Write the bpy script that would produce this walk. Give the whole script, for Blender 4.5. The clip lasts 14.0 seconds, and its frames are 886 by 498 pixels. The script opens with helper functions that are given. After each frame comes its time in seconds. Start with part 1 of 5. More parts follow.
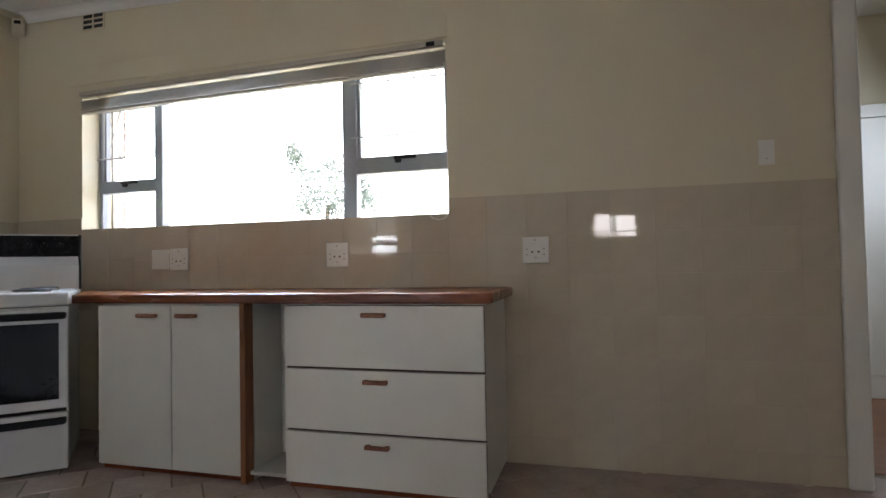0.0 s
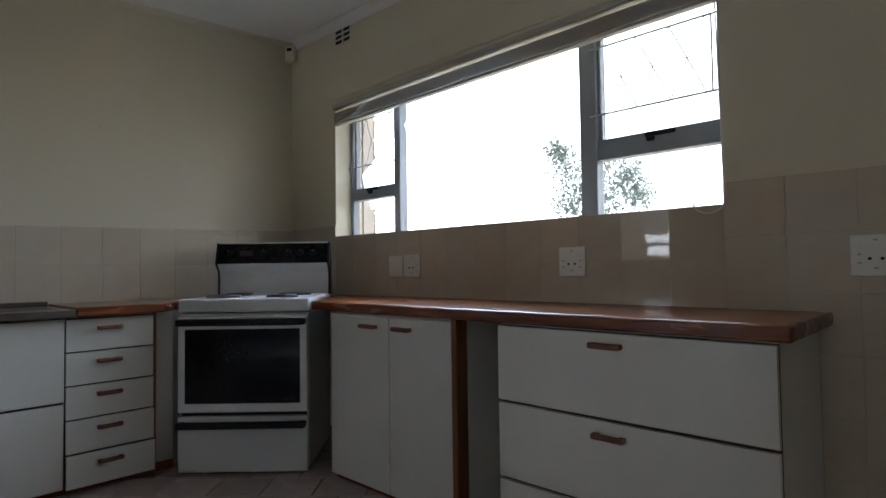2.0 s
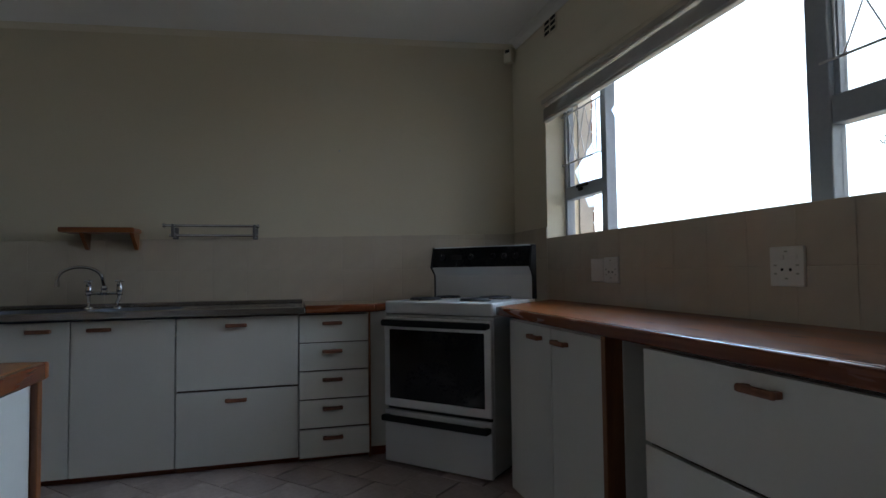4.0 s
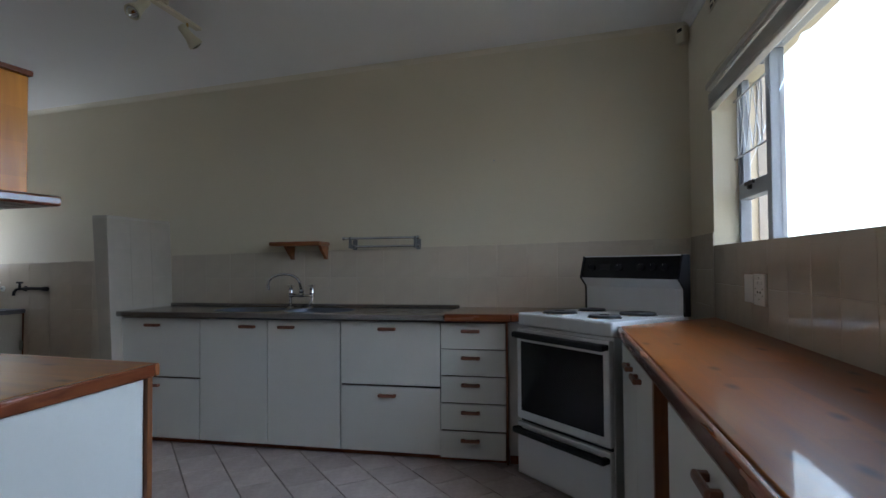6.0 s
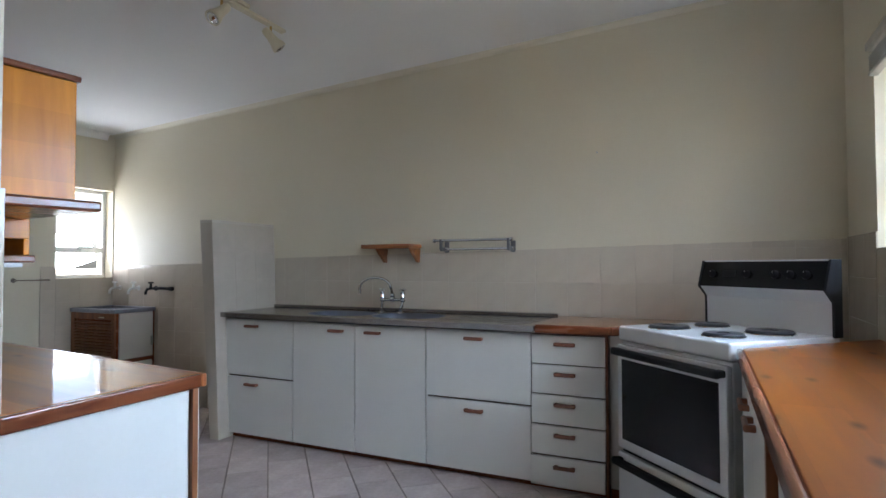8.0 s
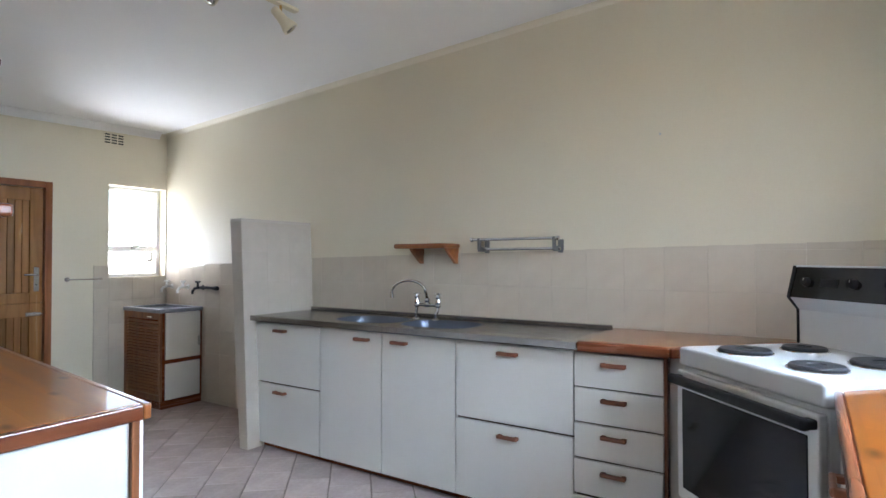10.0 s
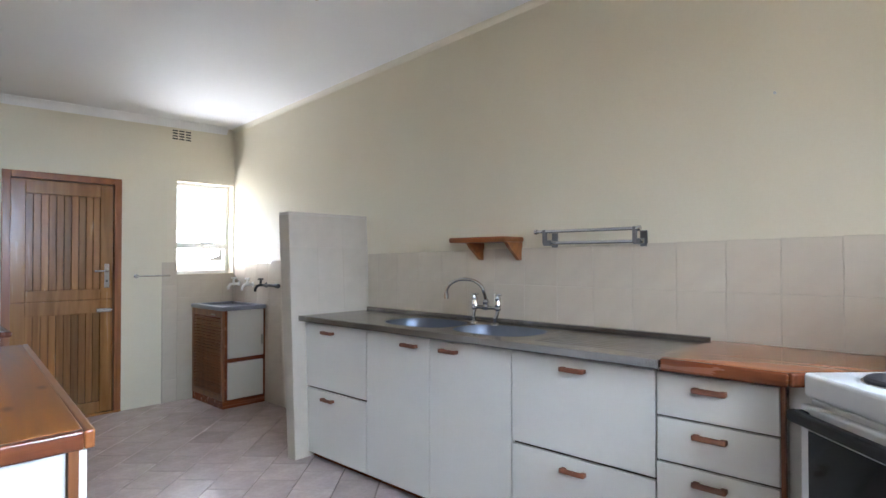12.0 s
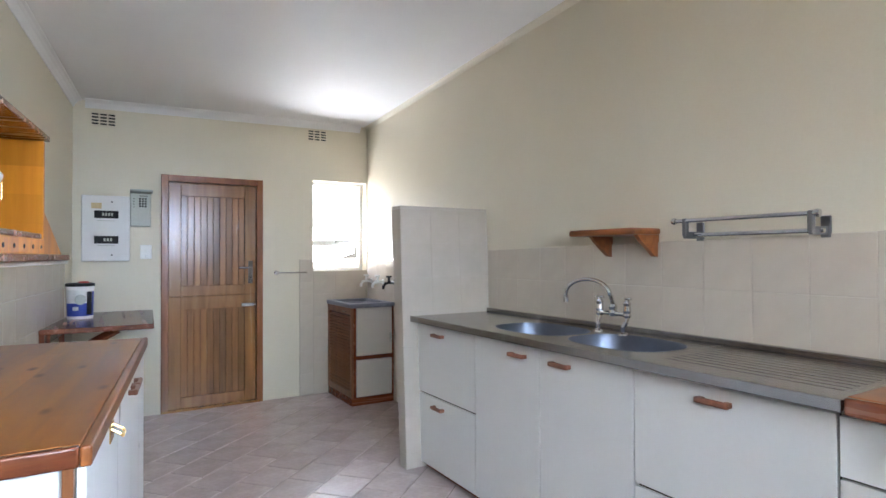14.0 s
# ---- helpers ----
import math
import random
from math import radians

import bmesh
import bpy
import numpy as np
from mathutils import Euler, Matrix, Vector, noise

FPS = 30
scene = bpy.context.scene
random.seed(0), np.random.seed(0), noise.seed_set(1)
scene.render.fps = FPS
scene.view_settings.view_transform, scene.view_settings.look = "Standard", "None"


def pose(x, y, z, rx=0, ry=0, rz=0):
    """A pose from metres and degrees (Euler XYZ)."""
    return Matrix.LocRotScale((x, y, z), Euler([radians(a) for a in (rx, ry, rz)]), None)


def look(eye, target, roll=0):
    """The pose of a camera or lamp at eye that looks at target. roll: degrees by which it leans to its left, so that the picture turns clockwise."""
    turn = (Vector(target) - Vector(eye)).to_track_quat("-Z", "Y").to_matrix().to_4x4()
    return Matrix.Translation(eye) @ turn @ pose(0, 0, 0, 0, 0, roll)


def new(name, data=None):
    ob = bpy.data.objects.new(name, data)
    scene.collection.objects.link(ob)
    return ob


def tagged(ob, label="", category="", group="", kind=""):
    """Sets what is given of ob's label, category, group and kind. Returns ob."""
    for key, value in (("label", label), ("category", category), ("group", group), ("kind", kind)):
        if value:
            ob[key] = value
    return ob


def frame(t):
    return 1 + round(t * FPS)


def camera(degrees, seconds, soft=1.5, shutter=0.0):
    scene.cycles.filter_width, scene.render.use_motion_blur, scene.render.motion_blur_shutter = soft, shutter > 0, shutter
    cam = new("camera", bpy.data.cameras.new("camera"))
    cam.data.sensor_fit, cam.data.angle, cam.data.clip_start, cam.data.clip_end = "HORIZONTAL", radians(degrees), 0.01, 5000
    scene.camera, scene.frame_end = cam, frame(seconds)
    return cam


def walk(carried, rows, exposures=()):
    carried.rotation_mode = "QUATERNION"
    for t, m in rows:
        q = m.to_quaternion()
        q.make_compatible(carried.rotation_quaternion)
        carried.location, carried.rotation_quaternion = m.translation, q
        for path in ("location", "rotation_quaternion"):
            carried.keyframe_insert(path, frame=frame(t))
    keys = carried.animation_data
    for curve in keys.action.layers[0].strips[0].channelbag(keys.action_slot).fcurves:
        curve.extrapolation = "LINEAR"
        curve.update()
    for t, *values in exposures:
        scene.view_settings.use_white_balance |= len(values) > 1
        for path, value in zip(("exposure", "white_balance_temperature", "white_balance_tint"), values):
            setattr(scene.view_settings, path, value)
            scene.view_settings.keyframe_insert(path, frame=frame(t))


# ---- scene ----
cam = camera(76.4, 14.0)
PATH = [
    (0, (0.179, 0.013, 1.066), (-0.364, 1.937, 1.118), -1.1),
    (0.5, (0.117, 0.228, 1.056), (-0.609, 2.091, 1.114), -1.0),
    (1, (0.049, 0.412, 1.066), (-0.892, 2.176, 1.128), -0.9),
    (1.5, (0.026, 0.533, 1.076), (-1.136, 2.16, 1.142), -0.8),
    (2, (0.089, 0.657, 1.105), (-1.289, 2.104, 1.175), -0.8),
    (2.5, (0.123, 0.854, 1.11), (-1.446, 2.092, 1.186), -0.7),
    (3, (0.153, 1.011, 1.111), (-1.554, 2.05, 1.188), -0.8),
    (3.5, (0.234, 1.179, 1.117), (-1.609, 1.949, 1.199), -0.7),
    (4, (0.263, 1.353, 1.126), (-1.666, 1.875, 1.207), -0.7),
    (4.2, (0.262, 1.421, 1.134), (-1.693, 1.834, 1.213), -0.7),
    (6.3, (0.293, 2.209, 1.252), (-1.639, 1.694, 1.31), -0.4),
    (6.5, (0.247, 2.222, 1.247), (-1.666, 1.642, 1.309), -0.4),
    (7, (0.171, 2.273, 1.258), (-1.699, 1.566, 1.318), -0.3),
    (9.3, (-0.443, 2.357, 1.31), (-2.187, 1.38, 1.353), -0.1),
    (9.5, (-0.479, 2.388, 1.324), (-2.205, 1.377, 1.361), -0.1),
    (10, (-0.595, 2.378, 1.323), (-2.265, 1.279, 1.359), -0.1),
    (10.5, (-0.75, 2.344, 1.31), (-2.369, 1.171, 1.345), -0.0),
    (11, (-0.871, 2.31, 1.314), (-2.449, 1.083, 1.346), -0.1),
    (11.5, (-0.978, 2.276, 1.308), (-2.508, 0.989, 1.336), -0.1),
    (12, (-1.1, 2.269, 1.307), (-2.567, 0.91, 1.338), -0.1),
    (12.5, (-1.221, 2.265, 1.315), (-2.595, 0.812, 1.343), -0.1),
    (13, (-1.327, 2.242, 1.307), (-2.584, 0.687, 1.336), -0.2),
    (13.5, (-1.441, 2.194, 1.298), (-2.572, 0.544, 1.326), -0.2),
    (14, (-1.563, 2.152, 1.3), (-2.588, 0.434, 1.324), -0.2),
]
EXPOSURES = [(0.0, 2.6, 6900, 16), (1.5, 2.02, 6600, 14), (3.0, 0.97, 6250, 12), (4.2, 0.87, 6250, 12), (6.3, 1.65, 6100, 13), (7.2, 2.1, 6150, 14), (9.5, 3.05, 6250, 15), (12.0, 3.25, 6350, 16), (14.0, 3.35, 6400, 17)]
walk(cam, [(t, look(eye, target, roll)) for t, eye, target, roll in PATH], EXPOSURES)

# ---- world and light ----
world = bpy.data.worlds.new("sky")
scene.world = world
world.use_nodes = True
wn = world.node_tree
sky = wn.nodes.new("ShaderNodeTexSky")
sky.sky_type, sky.sun_disc = "NISHITA", False
sky.dust_density = 4.0
sky.sun_elevation, sky.sun_rotation = radians(55), radians(90)
wn.links.new(sky.outputs[0], wn.nodes["Background"].inputs[0])
wn.nodes["Background"].inputs[1].default_value = 0.15


def sun_lamp():
    data = bpy.data.lights.new("sun", "SUN")
    data.energy, data.angle, data.color = 2.0, radians(0.5), (1, 0.97, 0.93)
    ob = new("sun", data)
    ob.matrix_world = look((0, 0, 8), (-0.6, 0.1, 6.9))
    return ob


sun_lamp()


def area_lamp(name, m, w, h, watts, color=(0.7, 0.85, 1.0), spread=180):
    """Area lamp along its own -Z; daylight lying in an opening, or added fill."""
    data = bpy.data.lights.new(name, "AREA")
    data.shape, data.size, data.size_y, data.energy, data.color, data.spread = "RECTANGLE", w, h, watts, color, radians(spread)
    ob = new(name, data)
    ob.matrix_world = m
    return ob


area_lamp("daylight_long_window", look((-2.55, 3.36, 1.9), (-1.6, 1.0, 0.4)), 1.2, 0.8, 3.3, (0.52, 0.74, 1.0), 95)
area_lamp("daylight_small_window", look((-3.5, -3.36, 1.42), (-3.1, -2.3, 2.6)), 0.5, 0.5, 2.4, (0.85, 0.93, 1.0))
area_lamp("daylight_room_window", look((0.4, -3.36, 1.6), (0.2, 0, 1.0)), 0.7, 0.4, 2.2, (0.97, 0.98, 1.0))
# No opening here: fill added to brighten the next room.
area_lamp("fill_next_room", look((2.5, 4.1, 1.7), (1.4, 4.2, 1.3)), 1.0, 1.2, 2.6)


# ---- materials ----
def material(name, color, rough=0.5, metal=0.0, vary=0.08, scale=4.0, bump=0.05, bump_scale=60.0, stretch=(1, 1, 1), coat=0.0, second=None, rand=0.0, spec=0.5):
    """A surface with variation at two scales: broad mottling and fine grain with relief. stretch draws the grain out along an axis."""
    mat = bpy.data.materials.new(name)
    mat.use_nodes = True
    nt = mat.node_tree
    bsdf = nt.nodes["Principled BSDF"]
    link = nt.links.new
    co = nt.nodes.new("ShaderNodeTexCoord")
    mp = nt.nodes.new("ShaderNodeMapping")
    mp.inputs["Scale"].default_value = stretch
    link(co.outputs["Object"], mp.inputs["Vector"])
    big = nt.nodes.new("ShaderNodeTexNoise")
    big.inputs["Scale"].default_value, big.inputs["Detail"].default_value = scale, 4
    link(mp.outputs[0], big.inputs["Vector"])
    fine = nt.nodes.new("ShaderNodeTexNoise")
    fine.inputs["Scale"].default_value, fine.inputs["Detail"].default_value = bump_scale, 3
    link(mp.outputs[0], fine.inputs["Vector"])
    ramp = nt.nodes.new("ShaderNodeValToRGB")
    a = [max(0, c * (1 - vary)) for c in color]
    b = second or [min(1, c * (1 + vary)) for c in color]
    ramp.color_ramp.elements[0].position, ramp.color_ramp.elements[1].position = 0.3, 0.72
    ramp.color_ramp.elements[0].color, ramp.color_ramp.elements[1].color = (*a, 1), (*b, 1)
    link(big.outputs["Fac"], ramp.inputs["Fac"])
    out = ramp.outputs["Color"]
    grain = nt.nodes.new("ShaderNodeMixRGB")
    grain.blend_type, grain.inputs["Fac"].default_value = "OVERLAY", min(0.5, vary * 1.5)
    link(out, grain.inputs["Color1"])
    link(fine.outputs["Fac"], grain.inputs["Color2"])
    out = grain.outputs["Color"]
    if rand:
        info = nt.nodes.new("ShaderNodeObjectInfo")
        hsv = nt.nodes.new("ShaderNodeHueSaturation")
        mr = nt.nodes.new("ShaderNodeMapRange")
        mr.inputs["To Min"].default_value, mr.inputs["To Max"].default_value = 1 - rand, 1 + rand
        link(info.outputs["Random"], mr.inputs["Value"])
        link(mr.outputs[0], hsv.inputs["Value"])
        link(out, hsv.inputs["Color"])
        out = hsv.outputs["Color"]
    link(out, bsdf.inputs["Base Color"])
    bsdf.inputs["Metallic"].default_value = metal
    bsdf.inputs["Specular IOR Level"].default_value = spec
    bsdf.inputs["Coat Weight"].default_value, bsdf.inputs["Coat Roughness"].default_value = coat, 0.12
    rr = nt.nodes.new("ShaderNodeMapRange")
    rr.inputs["To Min"].default_value, rr.inputs["To Max"].default_value = max(0.02, rough * 0.75), min(1, rough * 1.25)
    link(big.outputs["Fac"], rr.inputs["Value"])
    link(rr.outputs[0], bsdf.inputs["Roughness"])
    bp = nt.nodes.new("ShaderNodeBump")
    bp.inputs["Strength"].default_value, bp.inputs["Distance"].default_value = bump, 0.01
    link(fine.outputs["Fac"], bp.inputs["Height"])
    link(bp.outputs[0], bsdf.inputs["Normal"])
    return mat


def wood(name, light, dark, axis="y", rough=0.3, coat=0.3, ring=3.0, staves=0.0, knots=False, coat_rough=0.15, spread=0.15, spec=0.5):
    """Varnished wood: long grain along one axis, darker growth bands, glued staves of different tone and a few knots."""
    mat = bpy.data.materials.new(name)
    mat.use_nodes = True
    nt = mat.node_tree
    link = nt.links.new
    bsdf = nt.nodes["Principled BSDF"]
    co = nt.nodes.new("ShaderNodeTexCoord")
    mp = nt.nodes.new("ShaderNodeMapping")
    mp.inputs["Scale"].default_value = {"x": (0.7, 9, 9), "y": (9, 0.7, 9), "z": (9, 9, 0.7)}[axis]
    link(co.outputs["Object"], mp.inputs["Vector"])
    n1 = nt.nodes.new("ShaderNodeTexNoise")
    n1.inputs["Scale"].default_value, n1.inputs["Detail"].default_value, n1.inputs["Distortion"].default_value = ring, 5, 0.6
    link(mp.outputs[0], n1.inputs["Vector"])
    ramp = nt.nodes.new("ShaderNodeValToRGB")
    ramp.color_ramp.elements[0].position, ramp.color_ramp.elements[1].position = 0.3, 0.68
    ramp.color_ramp.elements[0].color, ramp.color_ramp.elements[1].color = (*dark, 1), (*light, 1)
    link(n1.outputs["Fac"], ramp.inputs["Fac"])
    out = ramp.outputs["Color"]
    info = nt.nodes.new("ShaderNodeObjectInfo")
    value = nt.nodes.new("ShaderNodeMapRange")
    value.inputs["To Min"].default_value, value.inputs["To Max"].default_value = 1 - spread, 1 + spread
    link(info.outputs["Random"], value.inputs["Value"])
    factor = value.outputs[0]
    if staves:
        brick = nt.nodes.new("ShaderNodeTexBrick")
        brick.inputs["Color1"].default_value, brick.inputs["Color2"].default_value = (0.62, 0.62, 0.62, 1), (1.3, 1.3, 1.3, 1)
        brick.inputs["Mortar"].default_value = (0.7, 0.7, 0.7, 1)
        brick.inputs["Scale"].default_value, brick.inputs["Mortar Size"].default_value = 1.0, 0.0006
        brick.inputs["Brick Width"].default_value, brick.inputs["Row Height"].default_value = 0.55, staves
        m2 = nt.nodes.new("ShaderNodeMapping")
        m2.inputs["Rotation"].default_value = {"x": (0, 0, 0), "y": (0, 0, radians(90)), "z": (radians(90), radians(90), 0)}[axis]
        link(co.outputs["Object"], m2.inputs["Vector"])
        link(m2.outputs[0], brick.inputs["Vector"])
        mul = nt.nodes.new("ShaderNodeMixRGB")
        mul.blend_type, mul.inputs["Fac"].default_value = "MULTIPLY", 0.4
        link(out, mul.inputs["Color1"])
        link(brick.outputs["Color"], mul.inputs["Color2"])
        out = mul.outputs["Color"]
    if knots:
        vo = nt.nodes.new("ShaderNodeTexVoronoi")
        vo.inputs["Scale"].default_value = 3.2 if axis == "z" else 3.6
        vo.voronoi_dimensions = "3D" if axis == "z" else "2D"
        m3 = nt.nodes.new("ShaderNodeMapping")
        m3.inputs["Scale"].default_value = {"x": (0.6, 1.4, 1), "y": (1.4, 0.6, 1), "z": (1.4, 1.4, 0.6)}[axis]
        link(co.outputs["Object"], m3.inputs["Vector"])
        link(m3.outputs[0], vo.inputs["Vector"])
        kr = nt.nodes.new("ShaderNodeMapRange")
        kr.inputs["From Min"].default_value, kr.inputs["From Max"].default_value = 0.02, 0.1
        link(vo.outputs["Distance"], kr.inputs["Value"])
        mk = nt.nodes.new("ShaderNodeMixRGB")
        mk.inputs["Color1"].default_value = (dark[0] * 0.55, dark[1] * 0.5, dark[2] * 0.5, 1)
        link(kr.outputs[0], mk.inputs["Fac"])
        link(out, mk.inputs["Color2"])
        out = mk.outputs["Color"]
    hsv = nt.nodes.new("ShaderNodeHueSaturation")
    link(out, hsv.inputs["Color"])
    link(factor, hsv.inputs["Value"])
    link(hsv.outputs["Color"], bsdf.inputs["Base Color"])
    bsdf.inputs["Coat Weight"].default_value, bsdf.inputs["Coat Roughness"].default_value = coat, coat_rough
    bsdf.inputs["Specular IOR Level"].default_value = spec
    rr = nt.nodes.new("ShaderNodeMapRange")
    rr.inputs["To Min"].default_value, rr.inputs["To Max"].default_value = rough * 0.8, rough * 1.3
    link(n1.outputs["Fac"], rr.inputs["Value"])
    link(rr.outputs[0], bsdf.inputs["Roughness"])
    bp = nt.nodes.new("ShaderNodeBump")
    bp.inputs["Strength"].default_value, bp.inputs["Distance"].default_value = 0.012, 0.01
    link(n1.outputs["Fac"], bp.inputs["Height"])
    link(bp.outputs[0], bsdf.inputs["Normal"])
    return mat


def glass_material():
    mat = bpy.data.materials.new("window_glass")
    mat.use_nodes = True
    bsdf = mat.node_tree.nodes["Principled BSDF"]
    bsdf.inputs["Base Color"].default_value = (0.97, 0.99, 1, 1)
    bsdf.inputs["Transmission Weight"].default_value, bsdf.inputs["Roughness"].default_value, bsdf.inputs["IOR"].default_value = 1, 0.0, 1.05
    return mat


CREAM = material("cream_wall_paint", (0.68, 0.614, 0.478), 0.45, vary=0.03, scale=1.2, bump=0.05, bump_scale=90)
CEILING = material("white_ceiling_paint", (0.8, 0.79, 0.78), 0.7, vary=0.03, scale=1.0, bump=0.04)
WHITE_PAINT = material("white_gloss_paint", (0.8, 0.79, 0.76), 0.3, vary=0.04, scale=3)
LAMINATE = material("white_laminate", (0.69, 0.67, 0.625), 0.32, vary=0.03, scale=2.5, bump=0.02)
TILE = material("beige_glazed_tile", (0.58, 0.505, 0.41), 0.025, vary=0.04, scale=5, bump=0.015, bump_scale=12, rand=0.025)
GROUT = material("pale_tile_grout", (0.57, 0.51, 0.43), 0.85, vary=0.1)
FLOOR_TILE = material("pinkish_floor_tile", (0.47, 0.375, 0.35), 0.2, vary=0.1, scale=7, bump=0.06, bump_scale=40, rand=0.1)
FLOOR_GROUT = material("dark_floor_grout", (0.2, 0.15, 0.12), 0.9, vary=0.2)
TOP_WOOD = wood("varnished_pine_top", (0.26, 0.076, 0.009), (0.15, 0.04, 0.005), "x", 0.4, 0.4, 1.3, 0.13, True, 0.05, spec=0.1)
TOP_WOOD_Y = wood("varnished_pine_counter", (0.32, 0.098, 0.021), (0.17, 0.047, 0.01), "y", 0.4, 1.0, 1.3, 0.13, True, 0.05, spec=0.15)
HONEY_TOP = wood("honey_pine_counter", (0.38, 0.14, 0.03), (0.22, 0.068, 0.014), "y", 0.4, 0.7, 1.3, 0.13, True, 0.06, spec=0.15)
EDGE_WOOD = wood("red_stained_edge", (0.26, 0.075, 0.025), (0.13, 0.03, 0.012), "x", 0.25, 0.3)
EDGE_WOOD_Y = wood("red_stained_edge_y", (0.22, 0.06, 0.02), (0.10, 0.025, 0.01), "y", 0.25, 0.3)
HONEY_EDGE = wood("honey_stained_edge", (0.34, 0.105, 0.026), (0.19, 0.053, 0.013), "y", 0.3, 0.5, coat_rough=0.08)
STRIP_WOOD = wood("red_stained_strip", (0.3, 0.11, 0.035), (0.16, 0.05, 0.018), "z", 0.35, 0.1)
HANDLE_WOOD = wood("brown_handle_wood", (0.27, 0.1, 0.05), (0.15, 0.05, 0.025), "y", 0.4, 0.1)
PINE = wood("orange_pine", (0.78, 0.29, 0.02), (0.5, 0.15, 0.009), "z", 0.35, 0.15, 1.6, 0.11, True, spec=0.2)
DOOR_WOOD = wood("oiled_hardwood", (0.36, 0.165, 0.045), (0.22, 0.086, 0.021), "z", 0.24, 0.3, 2.2, coat_rough=0.12, spread=0.1)
BOARD_WOOD = wood("oiled_door_boards", (0.31, 0.136, 0.037), (0.18, 0.07, 0.018), "z", 0.24, 0.3, 2.2, coat_rough=0.12, spread=0.35)
DOOR_FRAME_WOOD = wood("red_door_frame", (0.3, 0.1, 0.025), (0.17, 0.05, 0.012), "z", 0.3, 0.15, 2.2)
STEEL = material("brushed_steel", (0.34, 0.32, 0.31), 0.24, 0.95, vary=0.08, scale=3, bump=0.03, bump_scale=120, stretch=(6, 0.4, 1))
# Darker and bluer than the deck: the bowls' dim reflections put into the colour.
BOWL_STEEL = material("dimmed_bowl_steel", (0.17, 0.19, 0.24), 0.42, 1.0, vary=0.05)
CHROME = material("chrome", (0.65, 0.65, 0.66), 0.08, 1.0, vary=0.02, bump=0.0)
DULL_CHROME = material("dull_chrome", (0.22, 0.22, 0.23), 0.4, 1.0, vary=0.08)
BRASS = material("polished_brass", (0.75, 0.5, 0.2), 0.18, 1.0, vary=0.06)
ENAMEL = material("white_enamel", (0.74, 0.75, 0.76), 0.16, vary=0.02, scale=3, bump=0.01)
BLACK = material("black_plastic", (0.014, 0.014, 0.016), 0.4, vary=0.2, bump=0.02, spec=0.25)
OVEN_GLASS = material("black_oven_glass", (0.008, 0.008, 0.01), 0.08, vary=0.1, bump=0.0, spec=0.3)
KNOB = material("matt_black_knob", (0.012, 0.012, 0.014), 0.6, vary=0.2, bump=0.02, spec=0.15)
PLATE = material("black_hotplate", (0.02, 0.02, 0.024), 0.5, vary=0.2, bump=0.1, bump_scale=120)
PLASTIC = material("white_plastic", (0.8, 0.79, 0.76), 0.3, vary=0.02, bump=0.0)
GREY_PLASTIC = material("grey_plastic", (0.42, 0.43, 0.38), 0.45, vary=0.06)
# Dark brown in place of the shade between drawer fronts.
GAP_SHADE = material("gap_shade_brown", (0.09, 0.06, 0.045), 0.85, vary=0.2)
DARK = material("dark_recess", (0.02, 0.02, 0.02), 0.8)
# Window grey with the dark, bluish look of backlight put into its colour.
FRAME_PAINT = material("backlit_grey_paint", (0.32, 0.35, 0.4), 0.35, vary=0.05, scale=6)
BLIND = material("greige_blind_slats", (0.5, 0.46, 0.4), 0.4, vary=0.06)
IRON = material("painted_iron_bar", (0.5, 0.51, 0.52), 0.4, vary=0.1)
GLASS = glass_material()


# ---- building helpers ----
def part(name, bm, mat, parent=None, label="", smooth=False, m=None):
    """Link a bmesh as one mesh object, under a thing or a part."""
    me = bpy.data.meshes.new(name)
    bmesh.ops.recalc_face_normals(bm, faces=bm.faces)
    if smooth:
        for f in bm.faces:
            f.smooth = True
    bm.to_mesh(me)
    bm.free()
    me.materials.append(mat)
    ob = new(name, me)
    if parent:
        ob.parent = parent
    if m is not None:
        ob.matrix_basis = m
    if label:
        ob["label"] = label
    return ob


def thing(name, label, category, m=Matrix(), group="", kind=""):
    ob = new(name)
    ob.empty_display_size = 0.05
    ob.matrix_basis = m
    return tagged(ob, label, category, group, kind)


def add_box(bm, x0, x1, y0, y1, z0, z1, bevel=0.0, segments=2):
    made = bmesh.ops.create_cube(bm, size=1)["verts"]
    for v in made:
        v.co = Vector((x0 + (v.co.x + 0.5) * (x1 - x0), y0 + (v.co.y + 0.5) * (y1 - y0), z0 + (v.co.z + 0.5) * (z1 - z0)))
    if bevel:
        edges = {e for v in made for e in v.link_edges}
        bmesh.ops.bevel(bm, geom=list(edges), offset=bevel, segments=segments, affect="EDGES", profile=0.5)
    return bm


def box(x0, x1, y0, y1, z0, z1, bevel=0.0, segments=2):
    return add_box(bmesh.new(), x0, x1, y0, y1, z0, z1, bevel, segments)


def add_prism(bm, outline, z0, z1, bevel=0.0, segments=3):
    """An upright prism on an outline of (x, y)."""
    low = [bm.verts.new((x, y, z0)) for x, y in outline]
    top = [bm.verts.new((x, y, z1)) for x, y in outline]
    faces = [bm.faces.new(low[::-1]), bm.faces.new(top)]
    for i in range(len(low)):
        j = (i + 1) % len(low)
        faces.append(bm.faces.new((low[i], low[j], top[j], top[i])))
    if bevel:
        edges = {e for f in faces for e in f.edges}
        bmesh.ops.bevel(bm, geom=list(edges), offset=bevel, segments=segments, affect="EDGES", profile=0.5)
    return bm


def prism(outline, z0, z1, bevel=0.0, segments=3):
    return add_prism(bmesh.new(), outline, z0, z1, bevel, segments)


